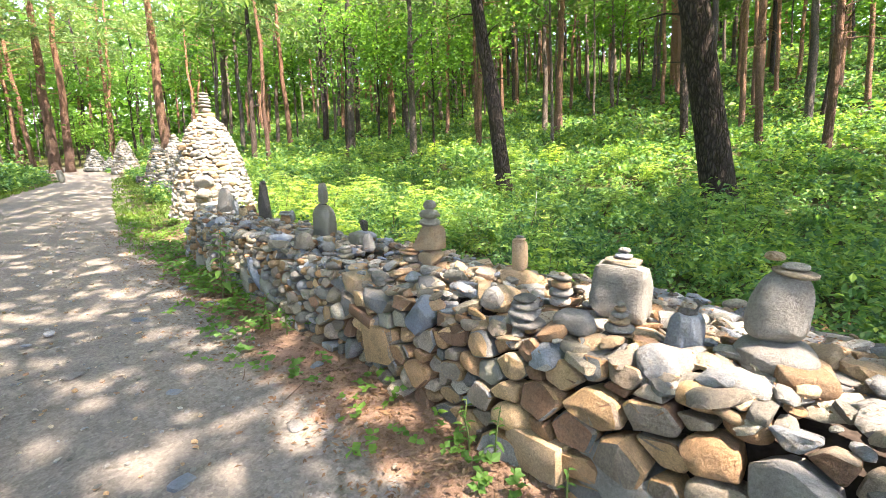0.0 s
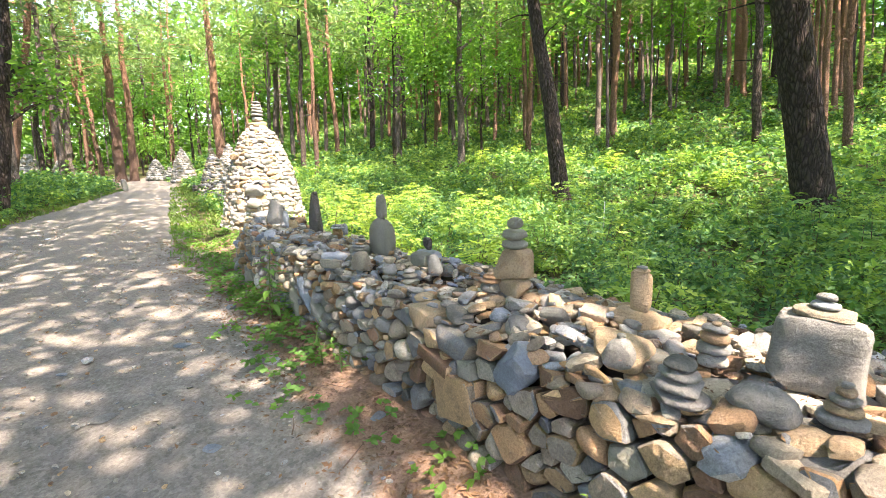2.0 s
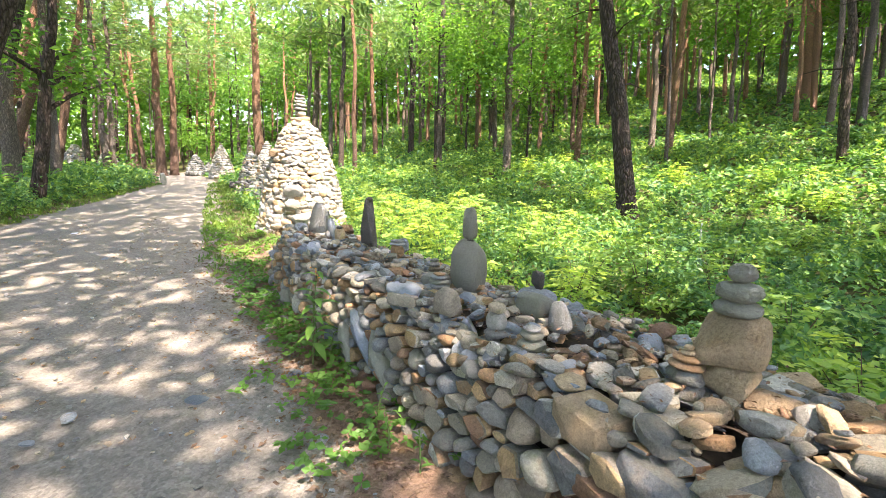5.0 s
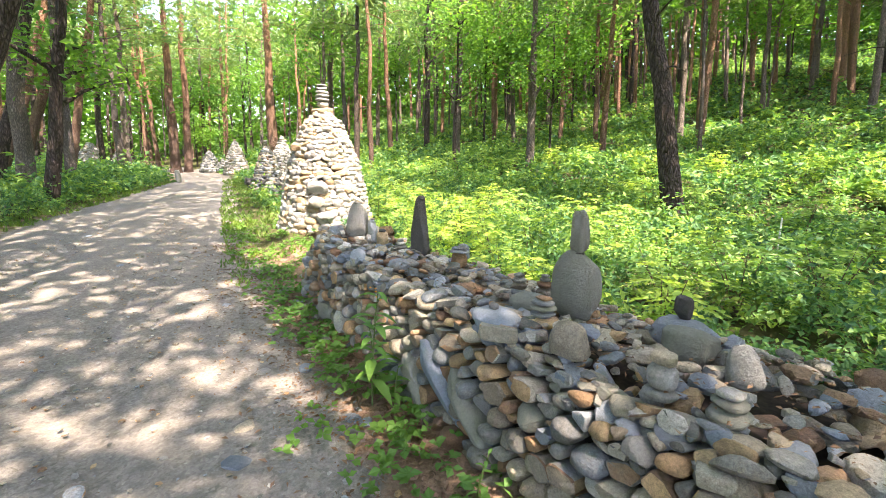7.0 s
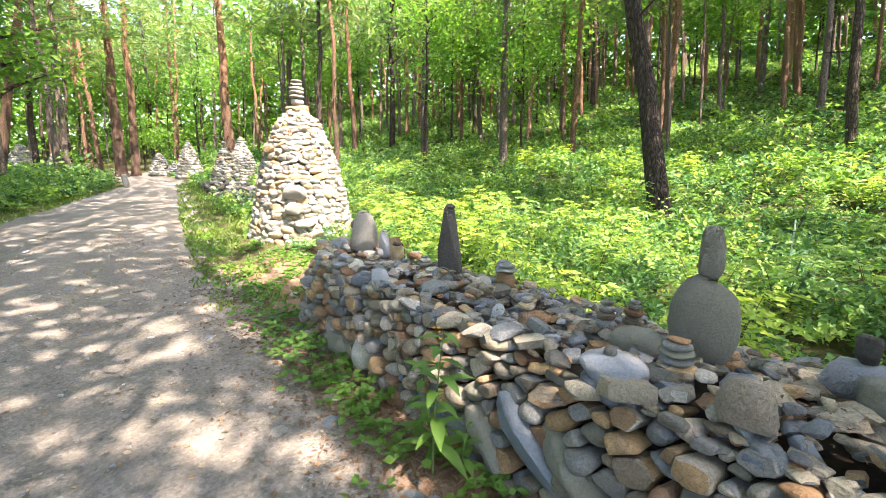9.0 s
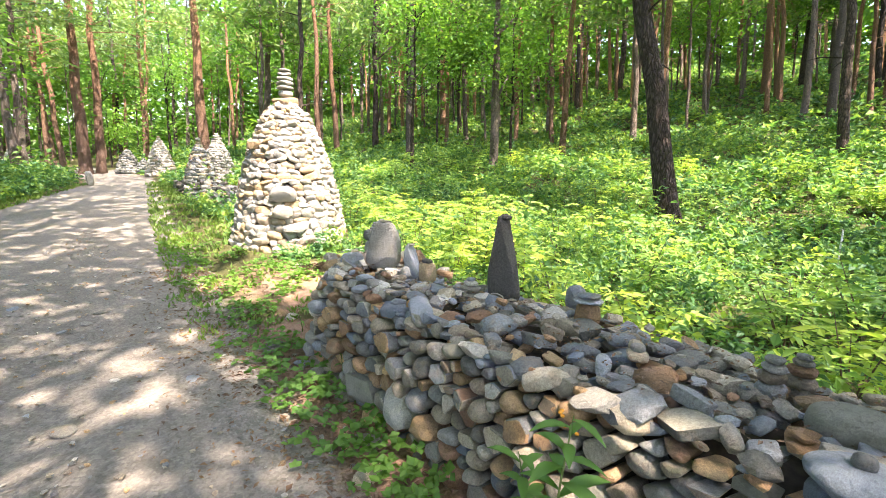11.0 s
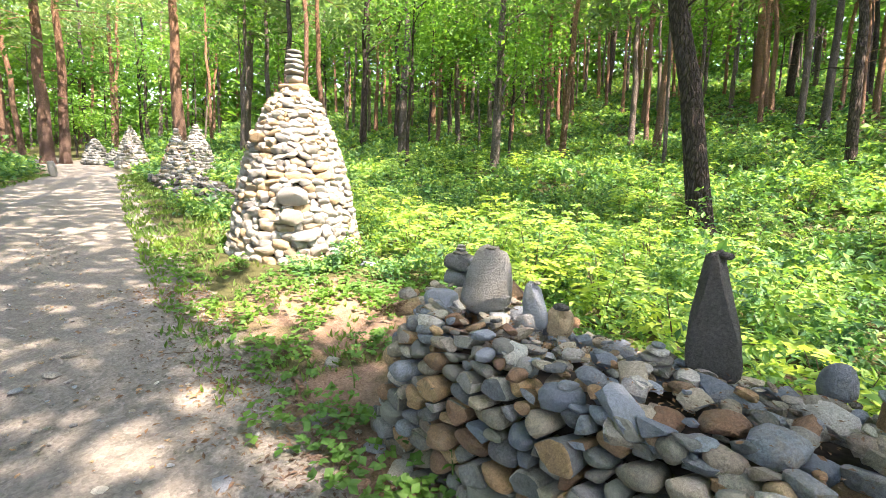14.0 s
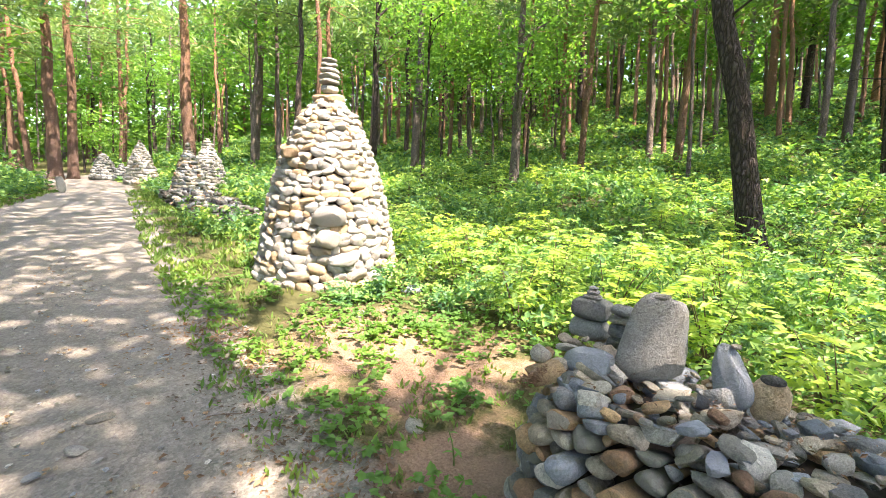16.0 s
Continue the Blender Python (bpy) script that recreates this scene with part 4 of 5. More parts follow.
def tree(kind, x, y, lean, radius, height, seed, glades=False, bark=None, at=True, wide=1.0, single=False, thick=1.0, leaf=1.0):
    r, g = random.Random(seed), np.random.default_rng(seed)
    z0 = float(lie(x, y)) if at else 0.0
    pine = kind == "pine"
    name = "pine_tree" if pine else "broadleaf_tree"
    label = "tall straight red pine with bare lower trunk" if pine else "slender broadleaf tree with dark forked limbs"
    ob = thing(name, (x, y, z0 - 0.05), label, "tree", "forest trees")
    bark = bark or (REDBARK if pine else DARKBARK)
    top = (lean[0] * height, lean[1] * height, height)
    n = 9
    pts = bent((0, 0, 0), top, n, r, 0.03)
    rad = [radius * (1.0 - 0.72 * i / n) for i in range(n + 1)]
    rad[0] *= 1.28
    pts.insert(1, pts[0].lerp(pts[1], 0.22))
    rad.insert(1, radius * 1.03)
    near = radius > 0.24 and glades
    stem = tube(pts, rad, 16 if near else 9)
    limbs, tips = [], []
    if pine:
        for i in range(16):
            f = r.uniform(0.22, 0.55) if i < 6 else 0.55 + 0.45 * (i - 6) / 10
            p = Vector(pts[0]).lerp(Vector(pts[-1]), f)
            a = r.uniform(0, 6.28)
            ln = r.uniform(0.7, 1.6) if i < 6 else ((1 - f) * height * 0.32 + r.uniform(0.8, 1.6)) * wide
            e = p + Vector((math.cos(a) * ln, math.sin(a) * ln, r.uniform(-0.25, 0.3) * ln))
            limbs.append(tube([p, p.lerp(e, 0.5) + Vector((0, 0, 0.08 * ln)), e], [0.035, 0.022, 0.008], 5))
            if i >= 6:
                tips += [p.lerp(e, q) for q in (0.45, 0.7, 0.95, 1.05)]
    else:
        for i in range(9):
            f = r.uniform(0.28 if single else 0.5, 0.95)
            p = Vector(pts[0]).lerp(Vector(pts[-1]), f)
            a = r.uniform(0, 6.28)
            ln = height * r.uniform(0.16, 0.30) * wide
            e = p + Vector((math.cos(a) * ln * 0.75, math.sin(a) * ln * 0.75, ln * r.uniform(0.25, 0.8)))
            m = p.lerp(e, 0.5) + Vector((r.uniform(-0.2, 0.2), r.uniform(-0.2, 0.2), 0.1))
            limbs.append(tube([p, m, e], [radius * 0.4, radius * 0.25, 0.012], 5))
            for q in (0.5, 0.75, 1.0):
                c = p.lerp(e, q)
                tips += [c + Vector((r.gauss(0, 0.5), r.gauss(0, 0.5), r.gauss(0, 0.35))) for _ in range(2)]
    if single:
        part("trunk", mesh_of("trunk", *stem, bark, True), ob)
        for limb in limbs:
            part("limb", mesh_of("limb", *limb, bark, True), ob)
    else:
        part("trunk", mesh_of("trunk", *join_arrays([stem] + limbs), bark, True), ob)
    per = int((24 if pine else 25) * thick)
    centre = np.repeat(np.array([tuple(t) for t in tips]), per, 0)
    spread = (0.45 if pine else 0.62) * wide
    base = centre + g.normal(0, spread, centre.shape) * (1, 1, 0.5)
    if glades:
        base = base[~in_glade(base[:, 0] + x, base[:, 1] + y, base[:, 2] + z0)]
    m = len(base)
    length = leaf * (g.uniform(0.38, 0.7, m) if pine else g.uniform(0.2, 0.4, m))
    width = length * (0.26 if pine else 0.58)
    co, tri = leaf_arrays(base, g.uniform(0, 6.28, m), g.normal(0.1 if pine else -0.1, 0.5, m), length, width)
    if m:
        part("crown", mesh_of("crown", co, tri, NEEDLE if pine else BROADLEAF), ob)
    return ob


NAMED = [
    ("pine", 12.4, 3.95, (-0.21, 0.15), 0.40, 17, DARKBARK), ("pine", 10.8, 9.85, (-0.005, 0.225), 0.27, 15, DARKBARK), ("pine", 22.8, 16.9, (0.0, 0.0), 0.21, 16, None),
    ("pine", 41.0, 18.4, (-0.06, 0.05), 0.34, 17, None), ("pine", 48.4, 13.6, (-0.05, 0.04), 0.30, 17, None), ("pine", 15.1, 28.2, (0.0, 0.0), 0.25, 17, GREYBARK),
    ("broadleaf", 14.3, 19.9, (-0.01, 0.01), 0.22, 11, GREYBARK), ("pine", 34.7, 30.8, (-0.02, 0.02), 0.36, 17, DARKBARK), ("broadleaf", 30.0, 5.75, (0.04, -0.03), 0.14, 10, DARKBARK),
    ("pine", 13.9, 36.2, (-0.036, 0.03), 0.22, 16, None), ("pine", 10.3, 41.6, (0.06, -0.05), 0.29, 16, GREYBARK), ("pine", 5.6, 39.2, (0.0, 0.0), 0.38, 17, None),
    ("pine", -0.9, 41.5, (0.01, -0.01), 0.35, 16, None), ("pine", -0.1, 42.2, (0.03, -0.01), 0.28, 16, None), ("pine", 35.1, 38.9, (-0.03, 0.02), 0.30, 16, None),
    ("broadleaf", 16.5, 35.1, (0.0, 0.0), 0.24, 12, DARKBARK), ("broadleaf", -3.95, 20.9, (0.17, -0.09), 0.22, 10, DARKBARK), ("pine", -5.2, 24.0, (0.05, -0.02), 0.29, 15, GREYBARK),
    ("pine", -4.7, 28.5, (0.02, 0.0), 0.22, 15, GREYBARK), ("pine", -3.8, 38.3, (-0.02, 0.0), 0.22, 15, GREYBARK), ("pine", -3.5, 38.5, (0.03, 0.0), 0.2, 15, GREYBARK),
    ("pine", -2.3, 48.7, (-0.04, 0.02), 0.2, 16, None), ("pine", 25.0, 38.0, (-0.03, 0.02), 0.30, 16, None), ("pine", 33.3, 12.4, (-0.04, 0.03), 0.24, 16, GREYBARK),
    ("pine", 19.3, 20.0, (0.02, 0.0), 0.175, 15, None), ("pine", 44.0, 17.0, (-0.04, 0.03), 0.3, 16, DARKBARK), ("pine", 3.2, 53.0, (0.03, -0.03), 0.23, 16, None),
    ("pine", -3.2, 55.0, (-0.06, 0.04), 0.22, 16, None), ("pine", 45.0, 33.5, (0.02, -0.01), 0.34, 16, DARKBARK), ("broadleaf", 12.5, 24.0, (0.02, 0.0), 0.10, 8, DARKBARK),
    ("broadleaf", 17.0, 21.5, (0.0, 0.02), 0.08, 8, DARKBARK), ("broadleaf", 4.5, 47.0, (0.0, 0.0), 0.12, 9, DARKBARK), ("broadleaf", 0.6, 48.0, (0.0, 0.0), 0.08, 4.5, DARKBARK),
]
taken = []
for i, (kind, x, y, lean, radius, height, bark) in enumerate(NAMED):
    # close pines: crowns widened and thickened above the view to shade the undergrowth
    close = math.hypot(x, y - 4) < 32 and x > 8 and kind == "pine"
    tree(kind, x, y, lean, radius, height, 900 + i, True, bark, True, 2.4 if close else 1.0, True, 2.8 if close else 1.0, 1.2 if close else 0.8)
    taken.append((x, y))
# mostly unseen trees added beside and behind the walk, whose crowns shade the road and the wall
pick = random.Random(17)
for i, (x, y, lx, ly, h) in enumerate(((4.3, -1.9, -0.10, 0.10, 18), (5.9, -2.2, -0.20, 0.14, 18), (7.6, -2.6, -0.10, 0.12, 17), (4.9, -4.6, -0.14, 0.10, 19), (4.1, -3.4, -0.10, 0.20, 20), (6.6, -4.4, -0.22, 0.20, 19),
                                       (-4.6, -5.0, 0.26, 0.0, 18), (-4.9, -8.2, 0.32, 0.02, 19), (3.8, -7.0, -0.14, 0.0, 18), (3.9, -9.6, -0.16, 0.0, 18), (4.6, -6.2, -0.12, 0.05, 17),
                                       (-4.5, 1.0, 0.28, 0.05, 18), (-4.7, 4.2, 0.34, 0.04, 18), (-4.6, 7.4, 0.30, 0.0, 17), (-4.8, 10.4, 0.34, -0.02, 17), (-5.0, -2.0, 0.38, 0.08, 19), (-5.0, 12.8, 0.30, 0.0, 16), (-5.6, 2.6, 0.42, 0.1, 20), (-5.4, 8.8, 0.4, 0.0, 19), (-4.8, 15.4, 0.40, 0.0, 17), (-5.4, 17.3, 0.40, 0.0, 18), (-6.2, 19.2, 0.42, 0.0, 18), (-5.3, 9.6, 0.12, 0.0, 17), (-5.9, 13.9, 0.12, 0.02, 17), (-6.9, 11.6, 0.15, 0.0, 18), (-7.2, 16.4, 0.18, 0.0, 17), (-7.6, 8.0, 0.1, 0.05, 17),
                                       (-7.0, 21.5, 0.30, 0.0, 18), (-6.4, 25.2, 0.26, 0.0, 18), (-6.6, 29.0, 0.30, -0.05, 18), (-5.6, 33.0, 0.22, -0.05, 17), (-8.4, 23.4, 0.36, 0.0, 19), (-7.8, 31.0, 0.34, 0.0, 19))):
    tree("broadleaf" if i % 3 == 1 else "pine", x, y, (lx, ly), 0.22, h, 5000 + i, True, None, True, 3.0 if y > 12 else 1.75, False, 1.5 if y > 12 else 0.5)
    taken.append((x, y))
shade, tries = 0, 0
while shade < 60 and tries < 6000:
    tries += 1
    side = shade % 2
    x, y = (pick.uniform(-9, -4.4), pick.uniform(-14, 13)) if side else (pick.uniform(3.6, 20), pick.uniform(-16, -1.5))
    if (side == 0 and y > -1.0 - 0.10 * x) or min(math.hypot(x - a, y - b) for a, b in taken) < 1.9:
        continue
    lean = (pick.uniform(0.05, 0.2), pick.gauss(0, 0.04)) if side else (pick.gauss(0, 0.04), pick.uniform(0.0, 0.12))
    tree(pick.choice(["pine", "broadleaf"]), x, y, lean, pick.uniform(0.14, 0.25), pick.uniform(11, 16), 2000 + shade, True, None, True, 1.35 if side or x < 7 else 2.3, False, 0.7 if side or x < 7 else 2.2)
    taken.append((x, y))
    shade += 1

MODELS = [tree("pine", 200 + 9 * i, -150, (pick.gauss(0, 0.03), pick.gauss(0, 0.03)), pick.uniform(0.13, 0.21), pick.uniform(13, 17), 3000 + i, False, [None, GREYBARK, None, DARKBARK][i % 4], False, 1.0, False, 0.6, 1.3) for i in range(6)]
MODELS += [tree("broadleaf", 260 + 9 * i, -150, (pick.gauss(0, 0.04), pick.gauss(0, 0.04)), pick.uniform(0.07, 0.14), pick.uniform(7, 13), 3100 + i, False, [DARKBARK, GREYBARK][i % 2], False, 1.0, False, 0.7, 1.2) for i in range(6)]
made = 0
while made < 420:
    x, y = (pick.uniform(-40, 70), pick.uniform(-8, 80)) if made % 5 else (pick.uniform(14, 48), pick.uniform(2, 48))
    d = math.hypot(x, y - 4)
    if d < 21 or (x > -5 and x < 8 and y < 47) or min(math.hypot(x - a, y - b) for a, b in taken) < 1.5:
        continue
    if x > 12 and d < 36 and pick.random() < 0.55:
        continue
    if y < 12 and x < -10 and pick.random() < 0.6:
        continue
    model = pick.choice(MODELS[:6] if pick.random() < 0.75 else MODELS[6:])
    if made < len(MODELS):
        MODELS[made].matrix_basis = pose(x, y, float(lie(x, y)) - 0.05, -5.3, 2.6, 0) @ pose(0, 0, 0, 0, 0, pick.uniform(0, 360))
    else:
        copy_thing(model, pose(x, y, float(lie(x, y)) - 0.05, -5.3, 2.6, 0) @ pose(0, 0, 0, 0, 0, pick.uniform(0, 360)))
    taken.append((x, y))
    made += 1

# far woods closing the view
n = 110000
a, d = np.where(rng.random(n) < 0.3, rng.uniform(0, 2 * np.pi, n), rng.uniform(-0.2, 2.2, n)), rng.uniform(62, 125, n)
fx, fy = d * np.cos(a), 8 + d * np.sin(a)
fz = np.minimum(lie(fx, fy), 16 + 0.02 * d) + rng.uniform(0, 1, n) * (19 + 4 * lumps(fx, fy, 0.12))
ok = lumps(fx, fy, 0.22, 3) + 0.5 * lumps(fx, fz * 2, 0.5, 6) > -0.6
base = np.stack([fx, fy, fz], 1)[ok]
length = rng.uniform(0.7, 1.7, len(base))
co, tri = leaf_arrays(base, rng.uniform(0, 6.28, len(base)), rng.normal(0, 0.5, len(base)), length, length * 0.6)
n = 52000
fx, fy = rng.uniform(-60, 90, n), rng.uniform(-10, 95, n)
d = np.hypot(fx, fy - 4)
ok = (d > 40) & ((fx < -7) | (fx > 9) | (fy > 50)) & ((lumps(fx, fy, 0.35, 2) > -0.25) & ((fx < 4) | (lumps(fx, fy, 0.35, 2) > 0.25)))
fx, fy = fx[ok], fy[ok]
fz = lie(fx, fy) + rng.uniform(0, 1, len(fx)) ** 1.3 * (4.5 + 2.5 * lumps(fx, fy, 0.3, 4))
length = rng.uniform(0.2, 0.45, len(fx))
understory = leaf_arrays(np.stack([fx, fy, fz], 1), rng.uniform(0, 6.28, len(fx)), rng.normal(0, 0.5, len(fx)), length, length * 0.55)
tagged(new("understory", mesh_of("understory", *understory, BROADLEAF)), "leafy understory bushes among the far trunks", "bushes", kind="stuff")
tagged(new("far_woods", mesh_of("far_woods", co, tri, BROADLEAF)), "hazy green mass of distant forest leaves", "woods", kind="stuff")


# ---------------------------------------------------------------- weeds, litter and pebbles
def ground_cover():
    r = np.random.default_rng(31)
    # low trefoil weeds along the foot of the wall and on the bare patch
    spots = [(0.55, 4.2), (0.70, 3.9), (0.75, 4.6), (0.88, 4.85), (0.62, 5.0), (0.80, 5.6), (0.75, 6.0), (0.86, 6.2), (0.62, 6.7), (0.70, 7.2), (0.58, 7.7), (0.78, 8.0), (0.66, 8.5), (0.85, 8.9), (0.95, 9.3),
             (0.62, 3.05), (0.86, 2.75), (1.12, 1.55), (1.2, 2.2), (0.90, 1.6), (0.95, 2.1), (1.15, 1.0), (1.25, 1.25), (0.8, 9.6), (1.2, 9.5), (1.05, 10.2), (1.5, 9.9), (0.85, 10.7), (1.3, 11.0), (1.7, 11.3), (2.2, 10.6),
             (0.7, 11.6), (1.0, 12.0), (1.35, 12.3), (2.0, 11.9), (2.6, 11.6), (2.4, 9.7), (2.9, 10.3), (1.8, 10.6), (0.75, 12.8), (1.1, 13.3), (0.95, 14.2), (1.3, 15.0)]
    spots += [(float(a), float(b)) for a, b in zip(r.uniform(0.6, 3.3, 260), r.uniform(8.7, 14.5, 260)) if lumps(a, b, 2.2, 6) > -0.15 and math.hypot(a - CAIRN[0], b - CAIRN[1]) > 1.2]
    spots += [(float(wall_front(b) - abs(a)), float(b)) for a, b in zip(r.normal(0.1, 0.25, 44), r.uniform(3.4, 8.8, 44))]
    sets = []
    for x, y in spots:
        k = r.integers(5, 11)
        px, py = x + r.normal(0, 0.10, k), y + r.normal(0, 0.13, k)
        ph = r.uniform(0.03, 0.11, k)
        for j in range(5):
            az = r.uniform(0, 6.28, k)
            ln = r.uniform(0.035, 0.075, k)
            base = np.stack([px, py, lie(px, py) + ph], 1)
            sets.append(leaf_arrays(base, az, r.normal(0.05, 0.25, k), ln, ln * 0.75, 0.1))
    tagged(new("ground_weeds", mesh_of("ground_weeds", *join_arrays(sets), WEED)), "low bright green weeds on bare ground by the wall", "weeds", kind="stuff")
    # short grass on the verges
    n = 26000
    x, y = r.uniform(-5.2, 4.5, n), r.uniform(-1, 32, n)
    edge = np.minimum(np.abs(x - road_right(y) - 0.35) / 0.7, np.abs(x - road_left(y) + 0.35) / 0.5)
    patch = (np.hypot((x - 1.9) / 1.7, (y - 10.3) / 2.2) < 1) & (lumps(x, y, 2.6, 3) > 0.05)
    far = (y > 12.5) & (x > road_right(y) + 0.15 + 0.35 * lumps(x, y, 2.4, 1)) & (x < road_right(y) + 2.4)
    ok = ((edge < 1) & (y > 8.8) | patch | far | ((edge < 1) & (x < 0))) & (lumps(x, y, 3.1, 8) + r.normal(0, 0.25, n) > -0.1)
    ok &= np.hypot(x - CAIRN[0], y - CAIRN[1]) > 1.15
    x, y = x[ok], y[ok]
    sets = []
    for j in range(4):
        az = r.uniform(0, 6.28, len(x))
        ln = r.uniform(0.03, 0.10, len(x)) * np.where(y > 13, 1.7, 1)
        base = np.stack([x + r.normal(0, 0.02, len(x)), y + r.normal(0, 0.02, len(x)), lie(x, y)], 1)
        sets.append(leaf_arrays(base, az, r.uniform(0.5, 1.4, len(x)), ln, ln * 0.25 + 0.006, 0.1))
    tagged(new("verge_grass", mesh_of("verge_grass", *join_arrays(sets), GRASS)), "thin grass and yellowish sprouts on the road verge", "grass", kind="stuff")
    # fallen leaves and needles
    n = 14000
    y = r.uniform(-2, 12, n)
    x = wall_front(np.minimum(y, 8.5)) - 0.05 - np.abs(r.normal(0, 0.38, n))
    on = r.random(n) < 0.4
    x = np.where(on, r.uniform(wall_front(y) + 0.25, wall_back(y) - 0.2), x)
    y = np.where(on, np.clip(y, -1, 8), y)
    base = np.stack([x, y, np.where(on, WALL_TOP + 0.07 + r.uniform(0, 0.05, n), lie(x, y) + 0.008)], 1)
    ln = r.uniform(0.02, 0.06, n) * np.where(on, 0.55, 1.0)
    tagged(new("leaf_litter", mesh_of("leaf_litter", *leaf_arrays(base, r.uniform(0, 6.28, n), r.normal(0.05, 0.2, n), ln, ln * r.uniform(0.15, 0.6, n), 0.3), LITTER)), "reddish brown fallen leaves along the wall", "leaf litter", kind="stuff")
    # pebbles on the road
    pile, q = thing("road_pebbles", (0, 8, 0), "loose grey pebbles and flat stones bedded in the gravel road", "pebbles", kind="stuff"), random.Random(5)
    heap = Heap(pile)
    for i in range(3600):
        y = q.uniform(0.3, 17)
        x = q.uniform(-3.2, 0.95)
        big = i < 70
        a = q.uniform(0.035, 0.085) if big else q.uniform(0.008, 0.024)
        heap.join(q.choice(LOWR if big else CHIP), placed(x, y - 8, 0.004 if not big else 0.0, a, a * 0.75, a * (0.22 if big else 0.5), q.uniform(-8, 8), q.uniform(-8, 8), q.uniform(0, 360)), q.choice([GREY, GREY, LIGHT, BROWN]) if not big else q.choice([LIGHT, SLATE, GREY]))
    heap.close("gravel")


ground_cover()


def tall_weed(x, y, height, seed, lean=(0.0, 0.0), flowers=0, leaf=0.14):
    r = random.Random(seed)
    ob = thing("tall_weed", (x, y, float(lie(x, y)) - 0.01), "tall weed with long pointed bright green leaves", "weed")
    pts = [Vector((lean[0] * t * t * height, lean[1] * t * t * height, t * height)) for t in (0, 0.25, 0.5, 0.75, 1.0)]
    part("stem", mesh_of("stem", *tube(pts, [0.006, 0.0055, 0.005, 0.004, 0.002], 6), STEM, True), ob)
    for i in range(int(height * 30)):
        t = 0.15 + 0.85 * (i + 0.5) / int(height * 30)
        a = i * 2.4 + r.uniform(-0.3, 0.3)
        p = Vector((lean[0] * t * t * height, lean[1] * t * t * height, t * height))
        ln = leaf * r.uniform(0.7, 1.2) * (1.15 - 0.6 * t)
        co, tri = [], []
        rise = r.uniform(0.1, 0.7)
        for k in range(6):
            f = k / 5
            w = 0.15 * ln * math.sin(math.pi * min(1, f * 0.94 + 0.05)) + 0.001
            c = p + Vector((math.cos(a) * ln * f, math.sin(a) * ln * f, ln * (rise * f - 0.5 * f * f)))
            s = Vector((-math.sin(a), math.cos(a), 0)) * w
            co += [c - s + Vector((0, 0, w * 0.35)), c, c + s + Vector((0, 0, w * 0.35))]
        for k in range(5):
            o = k * 3
            tri += [(o, o + 1, o + 4), (o, o + 4, o + 3), (o + 1, o + 2, o + 5), (o + 1, o + 5, o + 4)]
        part("leaf", mesh_of("leaf", co, tri, WEED, True), ob)
    for i in range(flowers):
        me = bpy.data.meshes.new("flower")
        bm = bmesh.new()
        bmesh.ops.create_icosphere(bm, subdivisions=1, radius=0.009)
        for v in bm.verts:
            v.co.z *= 0.6
        bm.to_mesh(me)
        bm.free()
        me.materials.append(PETAL)
        part("flower", me, ob, "small orange flower", Matrix.Translation(pts[-1] + Vector((r.uniform(-0.05, 0.05), r.uniform(-0.05, 0.05), r.uniform(-0.08, 0.02)))))
    return ob


tall_weed(0.90, 5.30, 0.82, 1, (0.05, -0.04), 5, 0.22)
tall_weed(0.98, 5.45, 0.55, 2, (-0.05, 0.1), 0, 0.19)
tall_weed(1.02, 5.20, 0.30, 3, (0.1, 0.0), 0, 0.13)
for i, (x, y, h) in enumerate(((0.98, 3.9, 0.34), (1.05, 3.65, 0.28), (1.02, 4.2, 0.3), (1.22, 1.32, 0.30), (1.28, 1.18, 0.36), (1.30, 1.45, 0.24), (1.34, 0.75, 0.22), (1.05, 7.3, 0.26), (1.02, 7.05, 0.2), (1.2, 8.55, 0.22))):
    tall_weed(x, y, h, 20 + i, ((i % 3 - 1) * 0.15, (i % 2) * 0.2 - 0.1), 0, 0.075)


def sapling(x, y, height, seed):
    """A leafy shoot with pairs of leaflets, standing out of the undergrowth."""
    r, g = random.Random(seed), np.random.default_rng(seed)
    ob = thing("sapling", (x, y, float(lie(x, y)) - 0.01), "young leafy shrub with bright pinnate leaves", "shrub", "shrubs behind the wall")
    stems, sets = [], []
    for s in range(4):
        a0, spread = r.uniform(0, 6.28), r.uniform(0.15, 0.45)
        top = Vector((math.cos(a0) * spread * height, math.sin(a0) * spread * height, height * r.uniform(0.75, 1.0)))
        stems.append(tube([Vector((0, 0, 0)), top * 0.5 + Vector((0, 0, 0.06)), top], [0.009, 0.006, 0.002], 5))
        for k in range(9):
            t = 0.3 + 0.7 * k / 8
            p, a = top * t, a0 + k * 2.4
            ln = 0.34 * r.uniform(0.7, 1.1)
            n = 11
            f = np.linspace(0.15, 1, n)
            rib = np.array([(p.x + math.cos(a) * ln * q, p.y + math.sin(a) * ln * q, p.z + ln * (0.35 * q - 0.45 * q * q)) for q in f])
            az = a + np.where(np.arange(n) % 2, 1.0, -1.0) * 1.05
            az[-1] = a
            L = 0.08 + 0.03 * np.sin(f * 3.0)
            sets.append(leaf_arrays(rib, az, g.normal(-0.1, 0.15, n), L, L * 0.45, 0.15))
    part("stem", mesh_of("stem", *join_arrays(stems), TWIG, True), ob)
    part("foliage", mesh_of("foliage", *join_arrays(sets), YOUNG), ob)
    return ob


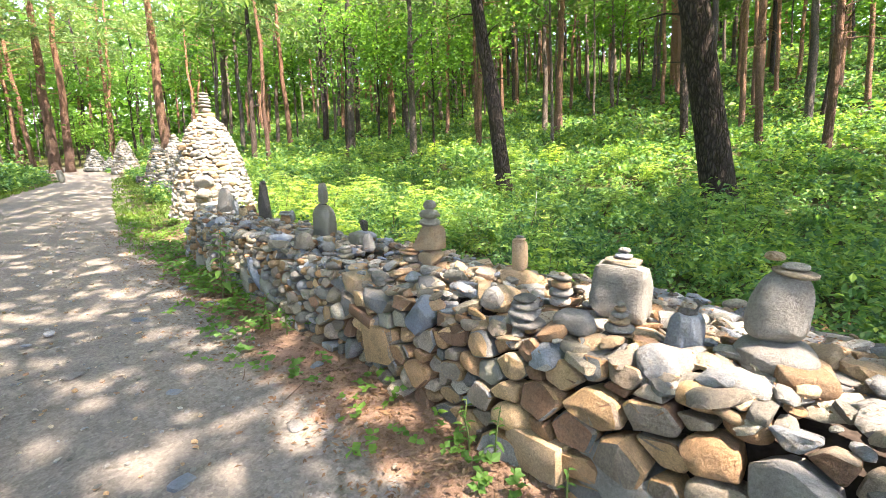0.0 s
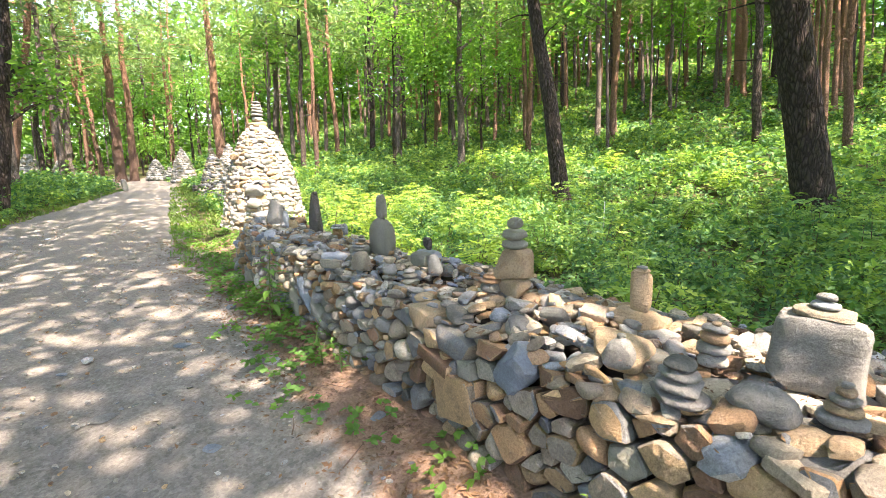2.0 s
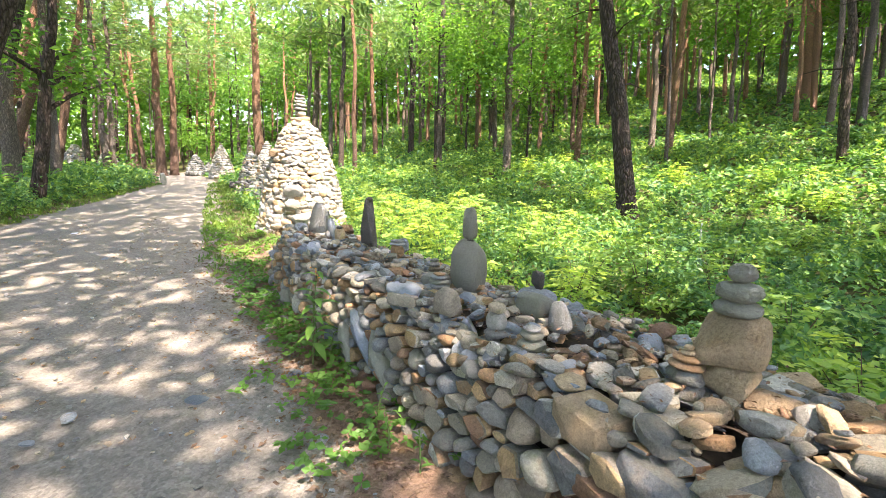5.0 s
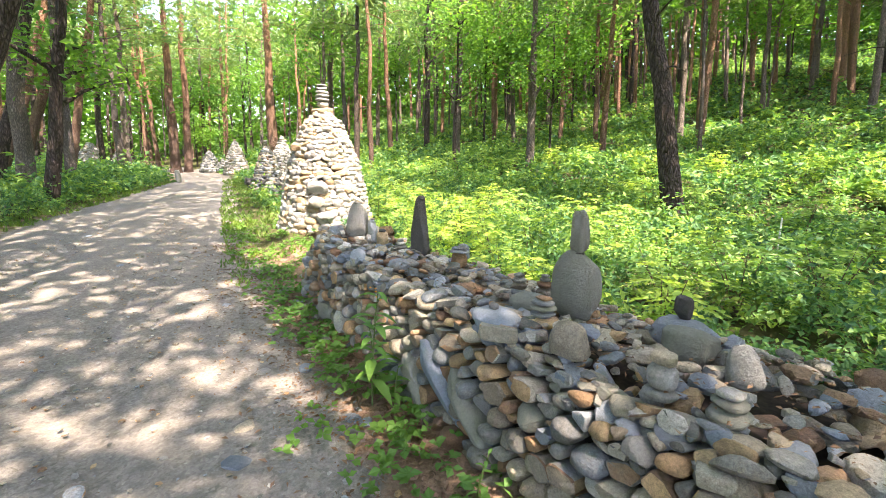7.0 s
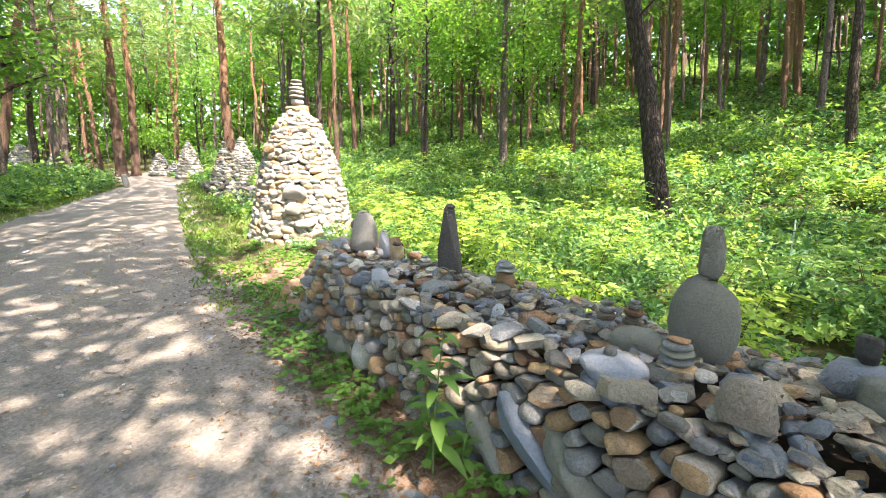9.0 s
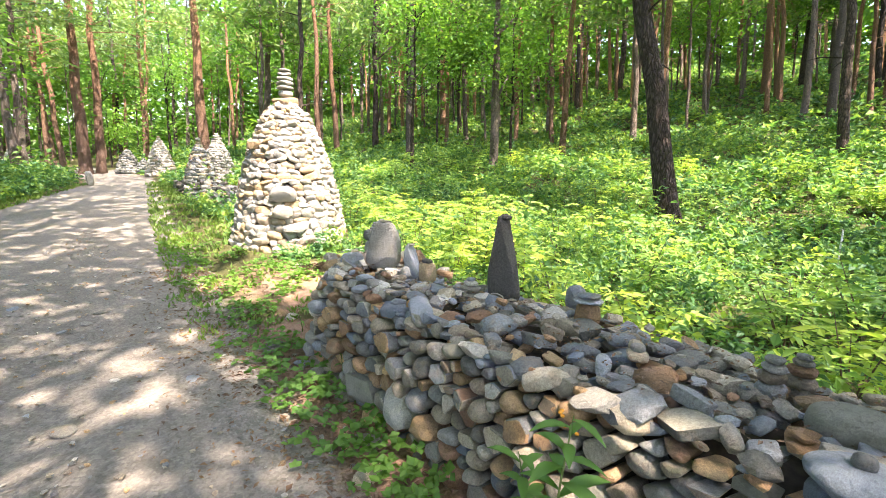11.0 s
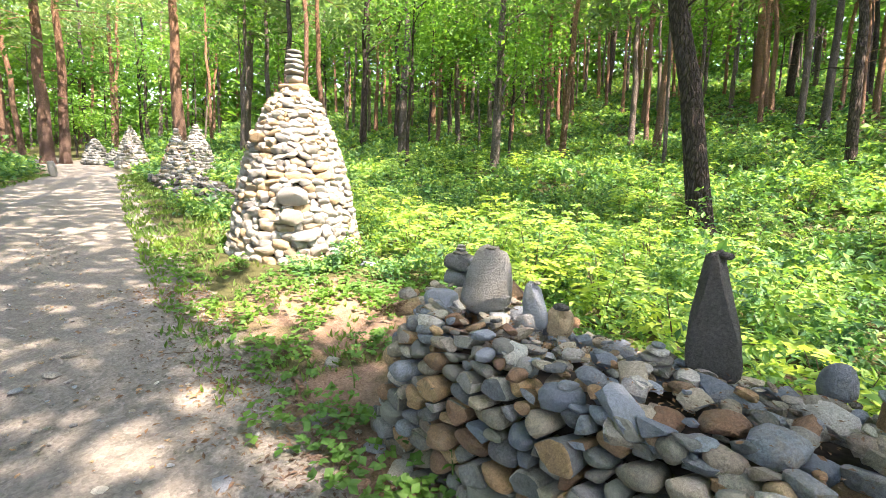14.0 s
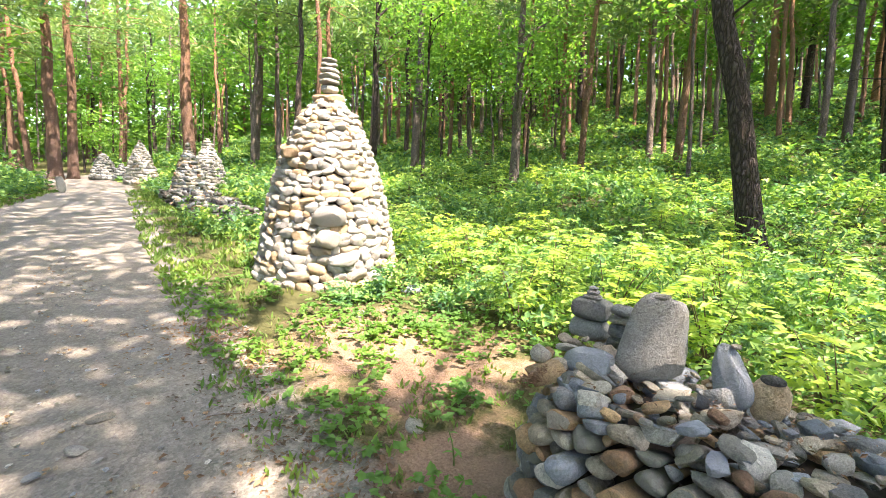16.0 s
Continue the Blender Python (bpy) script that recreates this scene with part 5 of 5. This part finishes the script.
for i, (x, y, h) in enumerate(((3.4, 10.0, 1.0), (4.1, 9.3, 1.15), (4.6, 10.4, 1.0), (3.9, 8.2, 0.9), (4.9, 8.4, 1.0), (3.3, 7.2, 0.8), (4.4, 7.0, 0.9), (5.3, 9.6, 1.1), (5.8, 7.8, 1.0), (3.1, 6.2, 0.75), (3.5, 5.0, 0.7),
                               (4.4, 5.6, 0.8), (3.9, 11.6, 0.9), (5.0, 12.4, 1.0), (4.3, 14.0, 0.9), (6.2, 11.0, 1.0), (3.6, 2.6, 0.6), (4.6, 3.4, 0.7), (5.6, 4.6, 0.9), (3.3, 8.9, 0.7), (6.6, 9.0, 1.0), (7.4, 12.5, 1.1))):
    sapling(x, y, h, 60 + i)
for i in range(60):
    x, y = pick.uniform(4.5, 17), pick.uniform(0, 24)
    sapling(x, y, pick.uniform(0.6, 1.2), 200 + i)
for x, y, h in ((7.48, 5.95, 0.85),):
    ob = thing("stake", (x, y, float(lie(x, y)) - 0.05), "thin white stake standing in the undergrowth", "stake")
    part("pole", mesh_of("pole", *tube([Vector((0, 0, 0)), Vector((0.02, 0, h * 0.5)), Vector((0.03, 0.01, h + 0.05))], [0.012, 0.012, 0.011], 8), STAKE, True), ob)


for i, (x, y, turn, size) in enumerate(((0.75, 6.35, 20, 0.09), (0.62, 6.05, 70, 0.07), (0.9, 6.6, 110, 0.08), (0.95, 7.6, 40, 0.09), (1.0, 2.9, 10, 0.06), (0.55, 2.2, 80, 0.07), (0.45, 1.3, 30, 0.09), (0.62, 0.95, 150, 0.06), (0.85, 8.3, 15, 0.1), (1.25, 9.0, 60, 0.09), (3.3, 11.9, 20, 0.16), (2.1, 11.3, 50, 0.11))):
    ob = thing("loose_stone", (x, y, float(lie(x, y))), "flat grey stone bedded in the ground by the wall", "stone", "loose stones on the ground")
    part("stone", own_stone([GREY, SLATE, LIGHT][i % 3], 3.2, 0.16, 3, 0, 3), ob, m=placed(0, 0, 0.004, size, size * 0.7, size * 0.28, 4, -3, turn))
for i, (x, y, turn, ln) in enumerate(((0.7, 2.6, 35, 0.22), (0.95, 3.4, 120, 0.3), (0.5, 3.1, 70, 0.18), (0.8, 7.9, 15, 0.25), (1.1, 9.4, 95, 0.3), (0.3, 9.8, 160, 0.2))):
    ob = thing("twig", (x, y, float(lie(x, y)) + 0.008), "thin dry brown twig lying on the litter", "twig", "fallen twigs")
    a = radians(turn)
    d = Vector((math.cos(a), math.sin(a), 0))
    part("stick", mesh_of("stick", *tube([d * -ln / 2, Vector((0.01, 0.008, 0.006)), d * ln / 2 + Vector((0, 0, 0.012))], [0.005, 0.0045, 0.002], 6), TWIG, True), ob)
